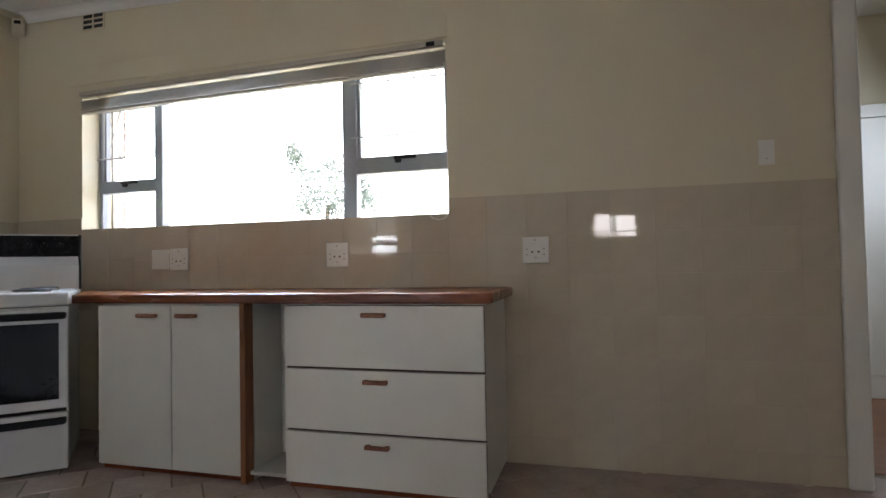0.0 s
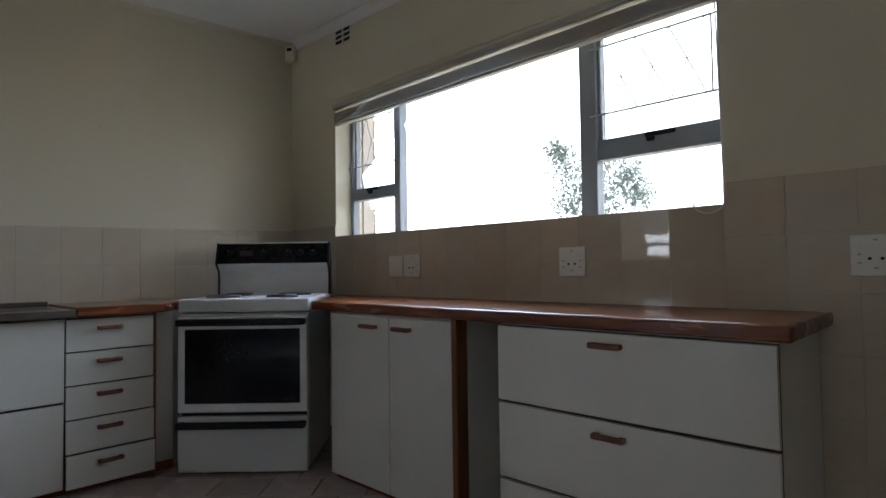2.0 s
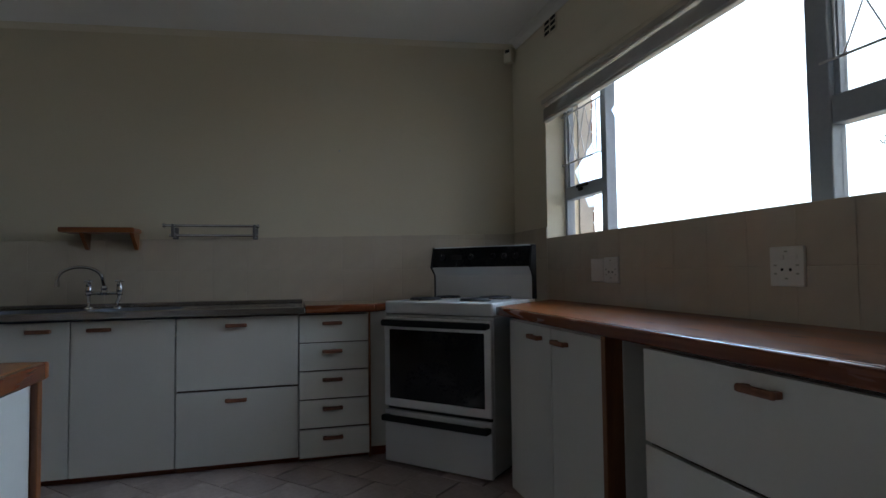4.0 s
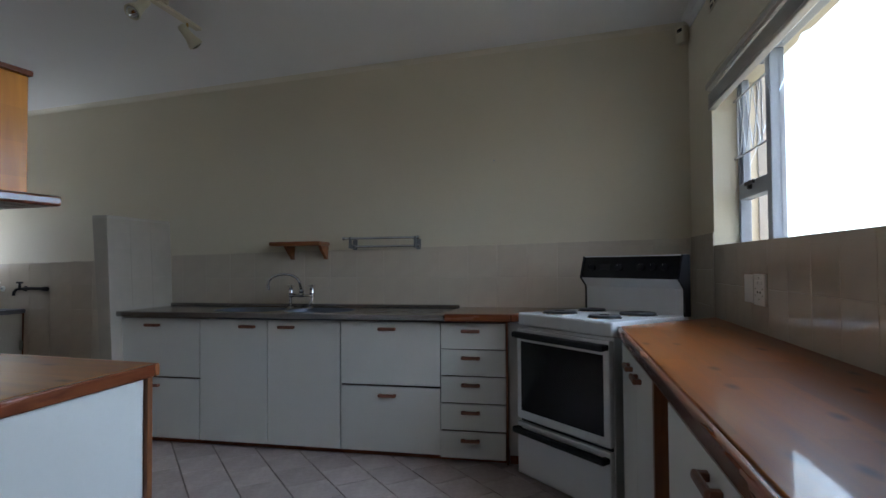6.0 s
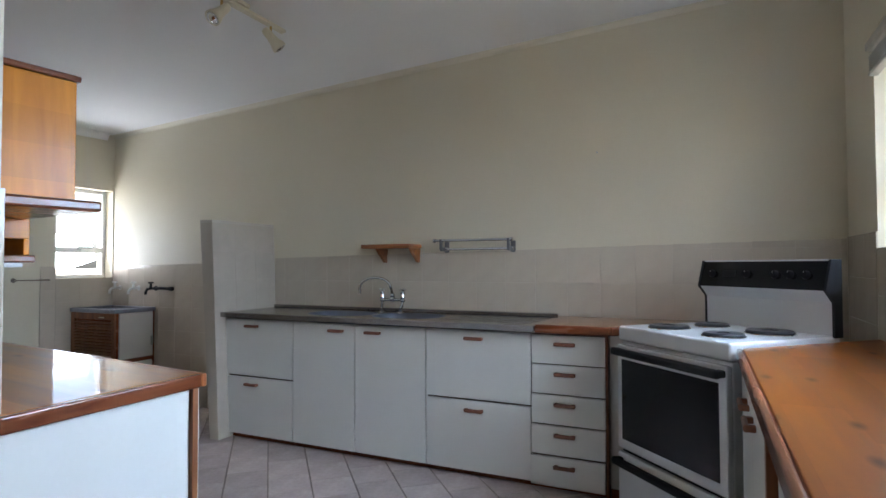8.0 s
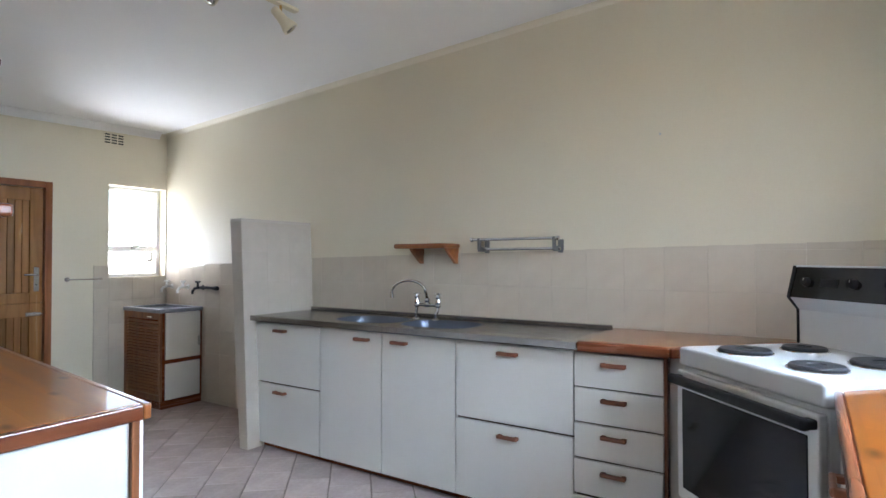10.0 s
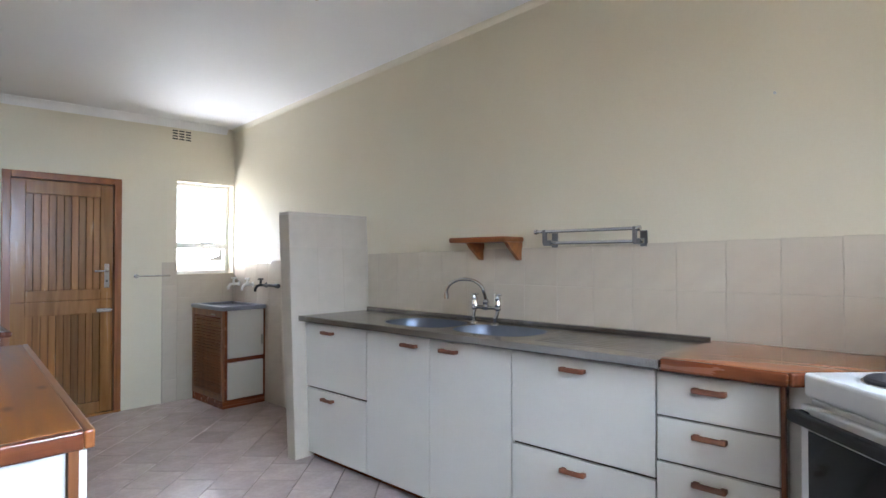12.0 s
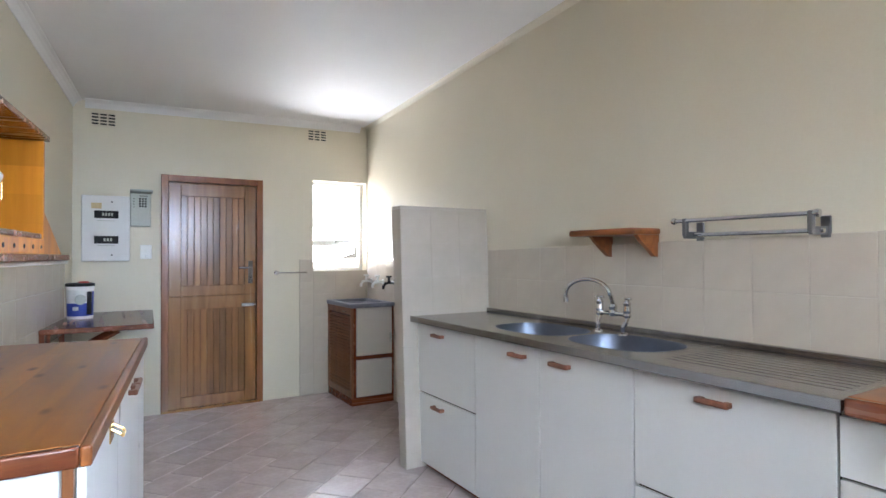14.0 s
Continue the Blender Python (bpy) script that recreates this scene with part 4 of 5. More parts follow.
# ---- on the sink wall ----
def wall_shelf():
    ob = thing("wall_shelf", "small stained wooden shelf on two brackets", "shelf", pose(WEST, 0.21, 1.4))
    part("board", box(0.0, 0.19, -0.215, 0.205, -0.006, 0.026, 0.012, 3), HONEY_EDGE, ob)
    for y in (-0.1, 0.18):
        bm = bmesh.new()
        pts = [(0.0, 0.0), (0.15, 0.0), (0.12, -0.03), (0.03, -0.1), (0.0, -0.105)]
        a = [bm.verts.new((x, y - 0.011, z - 0.006)) for x, z in pts]
        b = [bm.verts.new((x, y + 0.011, z - 0.006)) for x, z in pts]
        bm.faces.new(a)
        bm.faces.new(b[::-1])
        for i in range(5):
            j = (i + 1) % 5
            bm.faces.new((a[i], b[i], b[j], a[j]))
        part("bracket", bm, HONEY_EDGE, ob)
    return ob


wall_shelf()


def towel_rail():
    ob = thing("towel_rail", "double chrome towel rail on two wall brackets", "towel rail", pose(WEST, 0.87, 1.41))
    part("rail", rod((0.11, -0.3, 0.035), (0.11, 0.27, 0.035), 0.009), CHROME, ob)
    part("rail", rod((0.06, -0.28, -0.025), (0.06, 0.27, -0.025), 0.009), CHROME, ob)
    for y in (-0.25, 0.25):
        bm = box(0.0, 0.01, y - 0.018, y + 0.018, -0.05, 0.03, 0.004)
        add_box(bm, 0.005, 0.115, y - 0.008, y + 0.008, -0.04, -0.01, 0.004)
        add_box(bm, 0.095, 0.12, y - 0.009, y + 0.009, -0.03, 0.045, 0.004)
        part("bracket", bm, DULL_CHROME, ob)
    for y in (-0.302, 0.272):
        part("end_cap", lathe([(0.0, -0.008), (0.013, -0.008), (0.015, 0.0), (0.013, 0.008), (0.0, 0.008)], 16), CHROME, ob, m=pose(0.11, y, 0.035, 90, 0, 0))
    return ob


towel_rail()


def mixer_tap():
    ob = thing("mixer_tap", "chrome bridge mixer tap with a tall swan-neck spout", "tap", pose(-3.66, 0.237, 0.925) @ Matrix.Diagonal((1, 1, 0.9, 1)))
    for y in (-0.085, 0.085):
        part("flange", lathe([(0.0, 0), (0.026, 0), (0.024, 0.008), (0.012, 0.016), (0.0, 0.016)], 20), CHROME, ob, m=pose(0.02, y * 0.92, 0))
        part("leg", tube([(0.02, y * 0.92, 0.01), (0.02, y * 0.92, 0.04), (0.008, y, 0.065), (0.0, y, 0.09), (0.0, y, 0.12)], 0.011, 10), CHROME, ob)
        part("valve", lathe([(0.0, 0.09), (0.016, 0.09), (0.02, 0.1), (0.016, 0.112), (0.019, 0.125), (0.016, 0.15), (0.018, 0.165), (0.01, 0.178), (0.0, 0.18)], 20), CHROME, ob, m=pose(0, y, 0))
        bm = rod((-0.024, y, 0.188), (0.024, y, 0.188), 0.0065, sides=10)
        add_rod(bm, (0, y - 0.024, 0.188), (0, y + 0.024, 0.188), 0.0065, sides=10)
        add_rod(bm, (0, y, 0.172), (0, y, 0.195), 0.009, sides=10)
        part("cross_handle", bm, CHROME, ob, "chrome cross handle")
    part("bridge", rod((0, -0.085, 0.105), (0, 0.085, 0.105), 0.012), CHROME, ob)
    part("hub", lathe([(0.0, 0.09), (0.02, 0.09), (0.022, 0.11), (0.018, 0.125), (0.02, 0.14), (0.015, 0.155), (0.0, 0.155)], 20), CHROME, ob)
    pts = [(0, 0, 0.15), (0.005, -0.01, 0.2)]
    for k in range(13):
        a = math.pi * k / 12
        s = 0.115 * (1 - math.cos(a)) + 0.006
        pts.append((0.012 + 0.35 * s, -0.95 * s, 0.2 + 0.085 * math.sin(a) - 0.0 * s))
    pts.append((pts[-1][0], pts[-1][1], 0.175))
    part("spout", tube(pts, 0.0105, 12), CHROME, ob, smooth=True)
    x, y = pts[-1][:2]
    part("nozzle", rod((x, y, 0.155), (x, y, 0.19), 0.0145), CHROME, ob)
    return ob


mixer_tap()


# ---- laundry corner ----
def trough_cabinet():
    x0, x1, y0, y1 = WEST + 0.012, -3.375, SOUTH + 0.012, -2.43
    ob = thing("laundry_trough", "wooden louvred cabinet with a blue-grey laundry trough", "laundry cabinet", pose(x0, y0, 0))
    w, d = x1 - x0, y1 - y0
    part("body", box(0, w - 0.02, 0, d - 0.02, 0.06, 0.845), EDGE_WOOD_Y, ob)
    part("plinth", box(0.0, w - 0.004, 0.0, d - 0.004, 0.0, 0.07, 0.003), EDGE_WOOD, ob)
    side = bmesh.new()
    add_box(side, w - 0.02, w, d - 0.04, d - 0.001, 0.07, 0.85, 0.003)
    add_box(side, w - 0.02, w, 0.0, 0.05, 0.07, 0.85, 0.003)
    add_box(side, w - 0.02, w, 0.05, d - 0.04, 0.07, 0.12, 0.002)
    add_box(side, w - 0.02, w, 0.05, d - 0.04, 0.79, 0.85, 0.002)
    louvre = part("louvred_side", side, STRIP_WOOD, ob, "red-brown louvred side panel")
    n = 24
    for k in range(n):
        z = 0.135 + k * 0.655 / n
        bm = box(-0.012, 0.012, 0.05, d - 0.04, -0.003, 0.003, 0.0015)
        part("slat", bm, STRIP_WOOD, louvre, m=pose(w - 0.01, 0, z, 0, 38, 0))
    fr = bmesh.new()
    add_box(fr, w - 0.045, w - 0.02, d - 0.02, d, 0.07, 0.85, 0.003)
    add_box(fr, 0.0, 0.02, d - 0.02, d, 0.07, 0.85, 0.003)
    add_box(fr, 0.02, w - 0.045, d - 0.02, d, 0.395, 0.43, 0.003)
    part("front_frame", fr, EDGE_WOOD, ob)
    door = part("door", box(0.022, w - 0.047, d - 0.018, d + 0.008, 0.432, 0.845, 0.003), LAMINATE, ob)
    part("handle", box(0.03, 0.05, d + 0.008, d + 0.03, 0.53, 0.62, 0.008), GREY_PLASTIC, door, "grey plastic pull handle", m=pose(0.0, 0, 0.0))
    part("panel", box(0.022, w - 0.047, d - 0.018, d + 0.004, 0.075, 0.393, 0.003), LAMINATE, ob)
    part("louvre_catch", box(w, w + 0.012, d - 0.2, d - 0.12, 0.805, 0.818, 0.003), CHROME, ob)
    # trough with a hollow basin
    TROUGH = material("blue_grey_fibreglass", (0.2, 0.21, 0.26), 0.3, vary=0.12, scale=6)
    bm = bmesh.new()
    t = 0.045
    add_box(bm, -0.005, w + 0.012, -0.005, t, 0.848, 0.885, 0.008)
    add_box(bm, -0.005, w + 0.012, d - t, d + 0.014, 0.848, 0.885, 0.008)
    add_box(bm, -0.005, t, t, d - t, 0.848, 0.885, 0.008)
    add_box(bm, w - t, w + 0.012, t, d - t, 0.848, 0.885, 0.008)
    rim = part("trough", bm, TROUGH, ob, "blue-grey moulded trough")
    bm = bmesh.new()
    top = [bm.verts.new((x, y, 0.862)) for x, y in ((t, t), (w - t, t), (w - t, d - t), (t, d - t))]
    low = [bm.verts.new((x, y, 0.8455)) for x, y in ((t + 0.03, t + 0.03), (w - t - 0.03, t + 0.03), (w - t - 0.03, d - t - 0.03), (t + 0.03, d - t - 0.03))]
    for i in range(4):
        j = (i + 1) % 4
        bm.faces.new((top[i], top[j], low[j], low[i]))
    bm.faces.new(low)
    part("basin", bm, TROUGH, rim)
    return ob


trough_cabinet()


def bib_tap(y, mat, label, long=0.0):
    ob = thing("wall_tap", label, "tap", pose(WEST + 0.009, y, 1.06), "laundry taps")
    part("flange", lathe([(0.0, 0), (0.025, 0), (0.02, 0.008), (0.0, 0.008)], 18), mat, ob, m=pose(0, 0, 0, 0, 90, 0))
    part("spout", tube([(0.0, 0, 0), (0.06, 0, 0), (0.09, 0, -0.006), (0.108, 0, -0.03), (0.11, 0, -0.055)], 0.012, 10), mat, ob, smooth=True)
    part("stem", rod((0.055, 0, 0.0), (0.055, 0, 0.05), 0.012, 0.009), mat, ob)
    bm = rod((0.055, -0.03, 0.055), (0.055, 0.03, 0.055), 0.008, sides=10)
    add_rod(bm, (0.03, 0, 0.055), (0.08, 0, 0.055), 0.008, sides=10)
    part("handle", bm, mat, ob)
    if long:
        part("pipe", tube([(0.03, 0, 0.0), (0.045, long * 0.5, 0.004), (0.03, long, 0.0)], 0.013, 10), mat, ob)
        part("connector", lathe([(0.0, -0.02), (0.02, -0.02), (0.02, 0.02), (0.0, 0.02)], 12), mat, ob, m=pose(0.03, long, 0, 90, 0, 0))
    return ob


bib_tap(-2.93, PLASTIC, "white bib tap over the laundry trough")
bib_tap(-2.66, PLASTIC, "white bib tap over the laundry trough")
bib_tap(-2.42, BLACK, "dark hose tap with a side pipe", 0.24)


def towel_bar():
    ob = thing("towel_bar", "thin chrome towel bar beside the small window", "towel bar", pose(-3.03, SOUTH, 1.15, 0, 0, 180))
    part("bar", rod((-0.15, -0.045, 0), (0.13, -0.045, 0), 0.006), CHROME, ob)
    for x in (-0.14, 0.12):
        bm = rod((x, -0.05, 0), (x, 0, 0), 0.007)
        add_rod(bm, (x, -0.006, 0), (x, 0, 0), 0.02)
        part("post", bm, CHROME, ob)
    return ob


towel_bar()


# ---- ledge at the partition, with paint tub ----
def ledge():
    ob = thing("wall_ledge", "varnished wooden ledge on brackets beside the back door", "ledge")
    y0, y1 = SOUTH + 0.02, -1.93
    part("board", prism([(partition_x(y0) - 0.012, y0), (partition_x(y1) - 0.012, y1), (-1.825, y1), (-1.885, y0)][::-1], 0.835, 0.868, 0.008), EDGE_WOOD_Y, ob)
    part("batten", prism([(partition_x(y1) - 0.01, y1 - 0.03), (partition_x(y1) - 0.04, y1 - 0.03), (partition_x(y0) - 0.04, y0), (partition_x(y0) - 0.01, y0)], 0.77, 0.834), EDGE_WOOD_Y, ob)
    for y in (-2.06, -2.5):
        x = partition_x(y) - 0.012
        bm = bmesh.new()
        for a, b in (((x - 0.03, y, 0.62), (x - 0.4, y, 0.825)),):
            add_rod(bm, a, b, 0.018, sides=4)
        add_box(bm, x - 0.035, x, y - 0.02, y + 0.02, 0.55, 0.834, 0.003)
        part("bracket", bm, EDGE_WOOD_Y, ob)
    return ob


ledge()


def paint_tub():
    ob = thing("paint_tub", "blue and white plastic paint tub with a black lid", "paint tub", pose(-1.4, -2.57, 0.869))
    r = 0.083
    BLUE = material("blue_label", (0.02, 0.05, 0.35), 0.3, vary=0.15)
    part("tub", lathe([(0.0, 0), (r * 0.94, 0), (r * 0.96, 0.004), (r, 0.2), (r + 0.004, 0.205), (r + 0.004, 0.225), (0.0, 0.225)], 40), PLASTIC, ob, smooth=False)
    part("lid", lathe([(0.0, 0.226), (r + 0.007, 0.226), (r + 0.007, 0.245), (r - 0.004, 0.248), (r - 0.012, 0.24), (0.0, 0.24)], 40), BLACK, ob, "black plastic lid")

    def wrap(name, a0, a1, z0, z1, mat, off):
        bm = bmesh.new()
        n = 18
        lo, hi = [], []
        for k in range(n + 1):
            a = radians(a0 + (a1 - a0) * k / n)
            rad = lambda z: r * (0.96 + 0.04 * z / 0.2) + off
            lo.append(bm.verts.new((rad(z0) * math.cos(a), rad(z0) * math.sin(a), z0)))
            hi.append(bm.verts.new((rad(z1) * math.cos(a), rad(z1) * math.sin(a), z1)))
        for k in range(n):
            bm.faces.new((lo[k], lo[k + 1], hi[k + 1], hi[k]))
        return part(name, bm, mat, ob)

    wrap("label_band", 20, 240, 0.02, 0.11, BLUE, 0.0012)
    wrap("label_panel", 150, 240, 0.11, 0.19, BLUE, 0.0012)
    wrap("dark_panel", 120, 148, 0.03, 0.19, BLACK, 0.002)
    bm = bmesh.new()
    bmesh.ops.create_cone(bm, cap_ends=True, segments=24, radius1=0.035, radius2=0.035, depth=0.003)
    part("label_spot", bm, GREY_PLASTIC, ob, m=pose(-0.005, r + 0.0015, 0.135, 90, 0, 0))
    wrap("label_bar", 60, 85, 0.06, 0.085, PLASTIC, 0.002)
    part("brush_handle", box(0.0, 0.06, -0.01, 0.012, 0.249, 0.262, 0.004), material("red_plastic", (0.5, 0.05, 0.03), 0.35), ob, "red brush handle on the lid", m=pose(-0.05, 0.03, 0, 0, 0, 20))
    return ob


paint_tub()


# ---- wall cupboards on the partition ----
UP = pose(partition_x(0.45), 0.45, 0, 0, 0, -SLANT)     # local -x into the room, local -y south


def wall_cupboards():
    ob = thing("wall_cupboard", "orange pine wall cupboard on a thick shelf board", "wall cupboard", UP)
    part("side", box(-0.29, 0.0, -0.04, -0.022, 1.475, 1.87, 0.003), PINE, ob)
    part("side", box(-0.29, 0.0, -0.36, -0.342, 1.475, 1.87, 0.003), PINE, ob)
    part("top", box(-0.3, 0.0, -0.37, -0.012, 1.871, 1.89, 0.004), EDGE_WOOD, ob)
    part("back", box(-0.012, 0.0, -0.342, -0.04, 1.475, 1.87), PINE, ob)
    part("shelf_board", box(-0.305, 0.0, -0.37, 0.115, 1.44, 1.4735, 0.008), EDGE_WOOD, ob, "dark red-brown shelf board")
    low = thing("open_cupboard", "open orange pine cupboard with a peg rail and bracket", "wall cupboard", UP)
    y0, y1 = -1.02, -0.38
    part("side", box(-0.31, 0.0, y0, y0 + 0.02, 1.37, 1.75, 0.003), PINE, low)
    part("side", box(-0.31, 0.0, y1 - 0.02, y1, 1.37, 1.75, 0.003), PINE, low)
    part("top", box(-0.325, 0.0, y0 - 0.008, y1 + 0.008, 1.751, 1.772, 0.003), EDGE_WOOD, low)
    part("back", box(-0.014, 0.0, y0 + 0.02, y1 - 0.02, 1.37, 1.75), PINE, low)
    part("shelf", box(-0.305, -0.014, y0 + 0.02, y1 - 0.02, 1.37, 1.39, 0.003), EDGE_WOOD, low)
    rail = part("peg_rail", box(-0.31, -0.29, y0, y1, 1.312, 1.369, 0.003), PINE, low)
    for k in range(5):
        part("peg", rod((-0.3125, y0 + 0.06 + 0.12 * k, 1.338), (-0.309, y0 + 0.06 + 0.12 * k, 1.338), 0.008), DARK, rail, "dark plugged screw hole")
    part("white_batten", box(-0.29, -0.004, y0 - 0.6, y1, 1.268, 1.284, 0.003), WHITE_PAINT, low, "pale painted board under the cupboard")
    part("bottom_board", box(-0.325, 0.0, y0 - 0.42, y1 + 0.01, 1.285, 1.311, 0.005), EDGE_WOOD, low)
    bm = bmesh.new()
    a = [bm.verts.new((-0.3, y, z)) for y, z in ((y0 - 0.001, 1.312), (y0 - 0.001, 1.5), (y0 - 0.38, 1.312))]
    b = [bm.verts.new((-0.278, v.co.y, v.co.z)) for v in a]
    bm.faces.new(a)
    bm.faces.new(b[::-1])
    for i in range(3):
        j = (i + 1) % 3
        bm.faces.new((a[i], b[i], b[j], a[j]))
    part("bracket", bm, PINE, low)
    lamp = thing("cupboard_bulb", "small clear bulb in a brass holder inside the cupboard", "bulb", UP @ pose(-0.17, y0 + 0.0205, 1.56) @ Matrix.Scale(0.75, 4))
    part("plate", box(-0.014, 0.014, 0.0, 0.004, -0.06, 0.03, 0.002), BRASS, lamp)
    part("holder", rod((0, 0.02, -0.02), (0, 0.02, 0.03), 0.014), BRASS, lamp)
    part("arm", rod((0, 0.0, -0.01), (0, 0.022, -0.01), 0.006), BRASS, lamp)
    part("bulb", lathe([(0.0, 0.03), (0.012, 0.03), (0.02, 0.05), (0.022, 0.065), (0.014, 0.082), (0.0, 0.088)], 20), PLASTIC, lamp, smooth=True, m=pose(0, 0.02, 0))
    return ob


wall_cupboards()


# ---- ceiling spots ----
def spot_bar():
    cx, cy = -2.29, 0.03
    z = ceiling_z(cx, cy)
    ob = thing("ceiling_spots", "cream ceiling lamp bar with three bullet spotlights", "ceiling lamp", pose(cx, cy, z))
    IVORY = material("ivory_enamel", (0.66, 0.6, 0.46), 0.3, vary=0.05)
    part("bar", box(-0.42, 0.5, -0.02, 0.02, -0.034, -0.014, 0.004), IVORY, ob)
    part("ceiling_plate", box(-0.11, 0.11, -0.035, 0.035, -0.018, 0.012, 0.005), IVORY, ob)
    for x, d in ((-0.31, (-0.5, 0.35, -0.65)), (0.06, (0.55, -0.1, -0.6)), (0.43, (-0.1, 0.55, -0.6))):
        d = Vector(d).normalized()
        part("stem", rod((x, 0, -0.033), (x, 0, -0.085), 0.007), BRASS, ob)
        m = Matrix.Translation((x, 0, -0.095)) @ d.to_track_quat("Z", "Y").to_matrix().to_4x4()
        spot = part("spotlight", lathe([(0.0, -0.055), (0.018, -0.055), (0.024, -0.045), (0.026, 0.0), (0.03, 0.03), (0.041, 0.06), (0.043, 0.08), (0.039, 0.08), (0.03, 0.055), (0.0, 0.05)], 24), IVORY, ob, smooth=True, m=m)
        part("bulb", lathe([(0.0, 0.05), (0.03, 0.056), (0.036, 0.074), (0.028, 0.086), (0.0, 0.09)], 20), CHROME, spot, "silvered reflector bulb", smooth=True)
    return ob


spot_bar()


# ---- opening to the next room ----
def opening_frame():
    ob = tagged(thing("door_2", "white painted frame of the opening to the next room", "door frame"), kind="structure")
    bm = bmesh.new()
    add_box(bm, 1.238, PASS[0] + 0.006, NORTH - 0.035, NORTH - 0.0005, 0, PASS[2] - 0.3, 0.012, 3)
    add_box(bm, PASS[0], PASS[0] + 0.008, NORTH, NORTH + T, 0, PASS[2] - 0.3, 0.003)
    part("jamb", bm, WHITE_PAINT, ob)
    return ob


opening_frame()
wardrobe = thing("built_in_cupboard", "white built-in cupboard in the next room", "cupboard", pose(0.7, NORTH2 - 0.06, 0))
part("door", box(0.0, 0.9, 0.0, 0.05, 0.17, 2.1, 0.004), WHITE_PAINT, wardrobe)
part("door", box(0.905, 1.89, 0.0, 0.05, 0.17, 2.1, 0.004), WHITE_PAINT, wardrobe)
part("plinth", box(0.0, 1.89, 0.004, 0.05, 0.0, 0.165, 0.003), WHITE_PAINT, wardrobe)
part("pelmet", box(0.0, 1.89, -0.01, 0.05, 2.105, 2.2, 0.004), WHITE_PAINT, wardrobe)


# ---- outside ----
# Leaf colour raised to a pale grey-green in place of glare.
LEAF = material("glare_paled_leaves", (0.135, 0.175, 0.155), 0.6, vary=0.35, scale=3)
BARK = material("grey_bark", (0.2, 0.15, 0.11), 0.9, vary=0.25, scale=8, stretch=(1, 1, 0.3))


def tree():
    rng = random.Random(5)
    ob = thing("tree", "sparse grey-green garden tree outside, leaves paled for glare", "tree", pose(-5.0, 10.0, -0.25))
    bm = tube([(0, 0, 0), (0.04, 0.02, 0.7), (-0.03, 0.0, 1.3), (0.02, 0.03, 2.5)], 0.045, 10)
    for a, b, c in (((0, 0, 1.2), (0.5, -0.2, 1.8), (0.7, -0.2, 2.15)), ((0, 0, 1.4), (-0.25, -0.1, 2.2), (-0.45, -0.2, 3.0)), ((0.02, 0, 1.8), (0.2, 0.1, 2.5), (0.15, 0.0, 3.1)), ((0, 0, 1.0), (0.6, 0.1, 1.8), (0.8, -0.2, 2.1))):
        add_tube(bm, [a, b, c], 0.009, 6)
    part("trunk", bm, BARK, ob, "thin grey trunk and limbs")
    verts, faces = [], []
    clumps = [((-0.35, -0.2, 2.4), 0.38), ((-0.1, -0.1, 2.05), 0.38), ((0.15, 0.0, 2.45), 0.32), ((0.4, -0.2, 1.9), 0.34), ((0.6, -0.1, 2.15), 0.26), ((0.1, 0.0, 1.65), 0.34), ((-0.3, -0.2, 1.75), 0.3), ((0.75, -0.2, 1.75), 0.24), ((-0.45, -0.2, 2.75), 0.24)]
    for (cx, cy, cz), r in clumps:
        for k in range(480):
            v = Vector((rng.gauss(0, 1), rng.gauss(0, 1), rng.gauss(0, 1))).normalized() * r * rng.random() ** 0.5
            p = Vector((cx * 1.3, cy, cz + 0.8)) + Vector((v.x, v.y, v.z * 0.95)) * 1.2
            d = Vector((rng.gauss(0, 1), rng.gauss(0, 1), rng.gauss(-0.3, 1))).normalized()
            s = d.orthogonal().normalized()
            length, wide = rng.uniform(0.05, 0.09), rng.uniform(0.012, 0.021)
            i = len(verts)
            verts += [tuple(p), tuple(p + d * length * 0.5 + s * wide), tuple(p + d * length), tuple(p + d * length * 0.5 - s * wide)]
            faces.append((i, i + 1, i + 2, i + 3))
    me = bpy.data.meshes.new("crown")
    me.from_pydata(verts, [], faces)
    me.materials.append(LEAF)
    crown = new("crown", me)
    crown.parent = ob
    return ob


tree()


def sky_backdrop():
    """Bright hazy sky far beyond the garden."""
    mat = bpy.data.materials.new("bright_haze")
    mat.use_nodes = True
    bsdf = mat.node_tree.nodes["Principled BSDF"]
    bsdf.inputs["Base Color"].default_value = (0.5, 0.5, 0.5, 1)
    bsdf.inputs["Emission Color"].default_value = (0.76, 0.9, 1.0, 1)
    bsdf.inputs["Emission Strength"].default_value = 1.4
    structure("backdrop", box(-260, 60, 60, 60.5, -0.25, 150), mat, "bright hazy white sky beyond the garden", "sky")


sky_backdrop()


# ---- glazed wall tiles ----
TILE_MESHES = {}


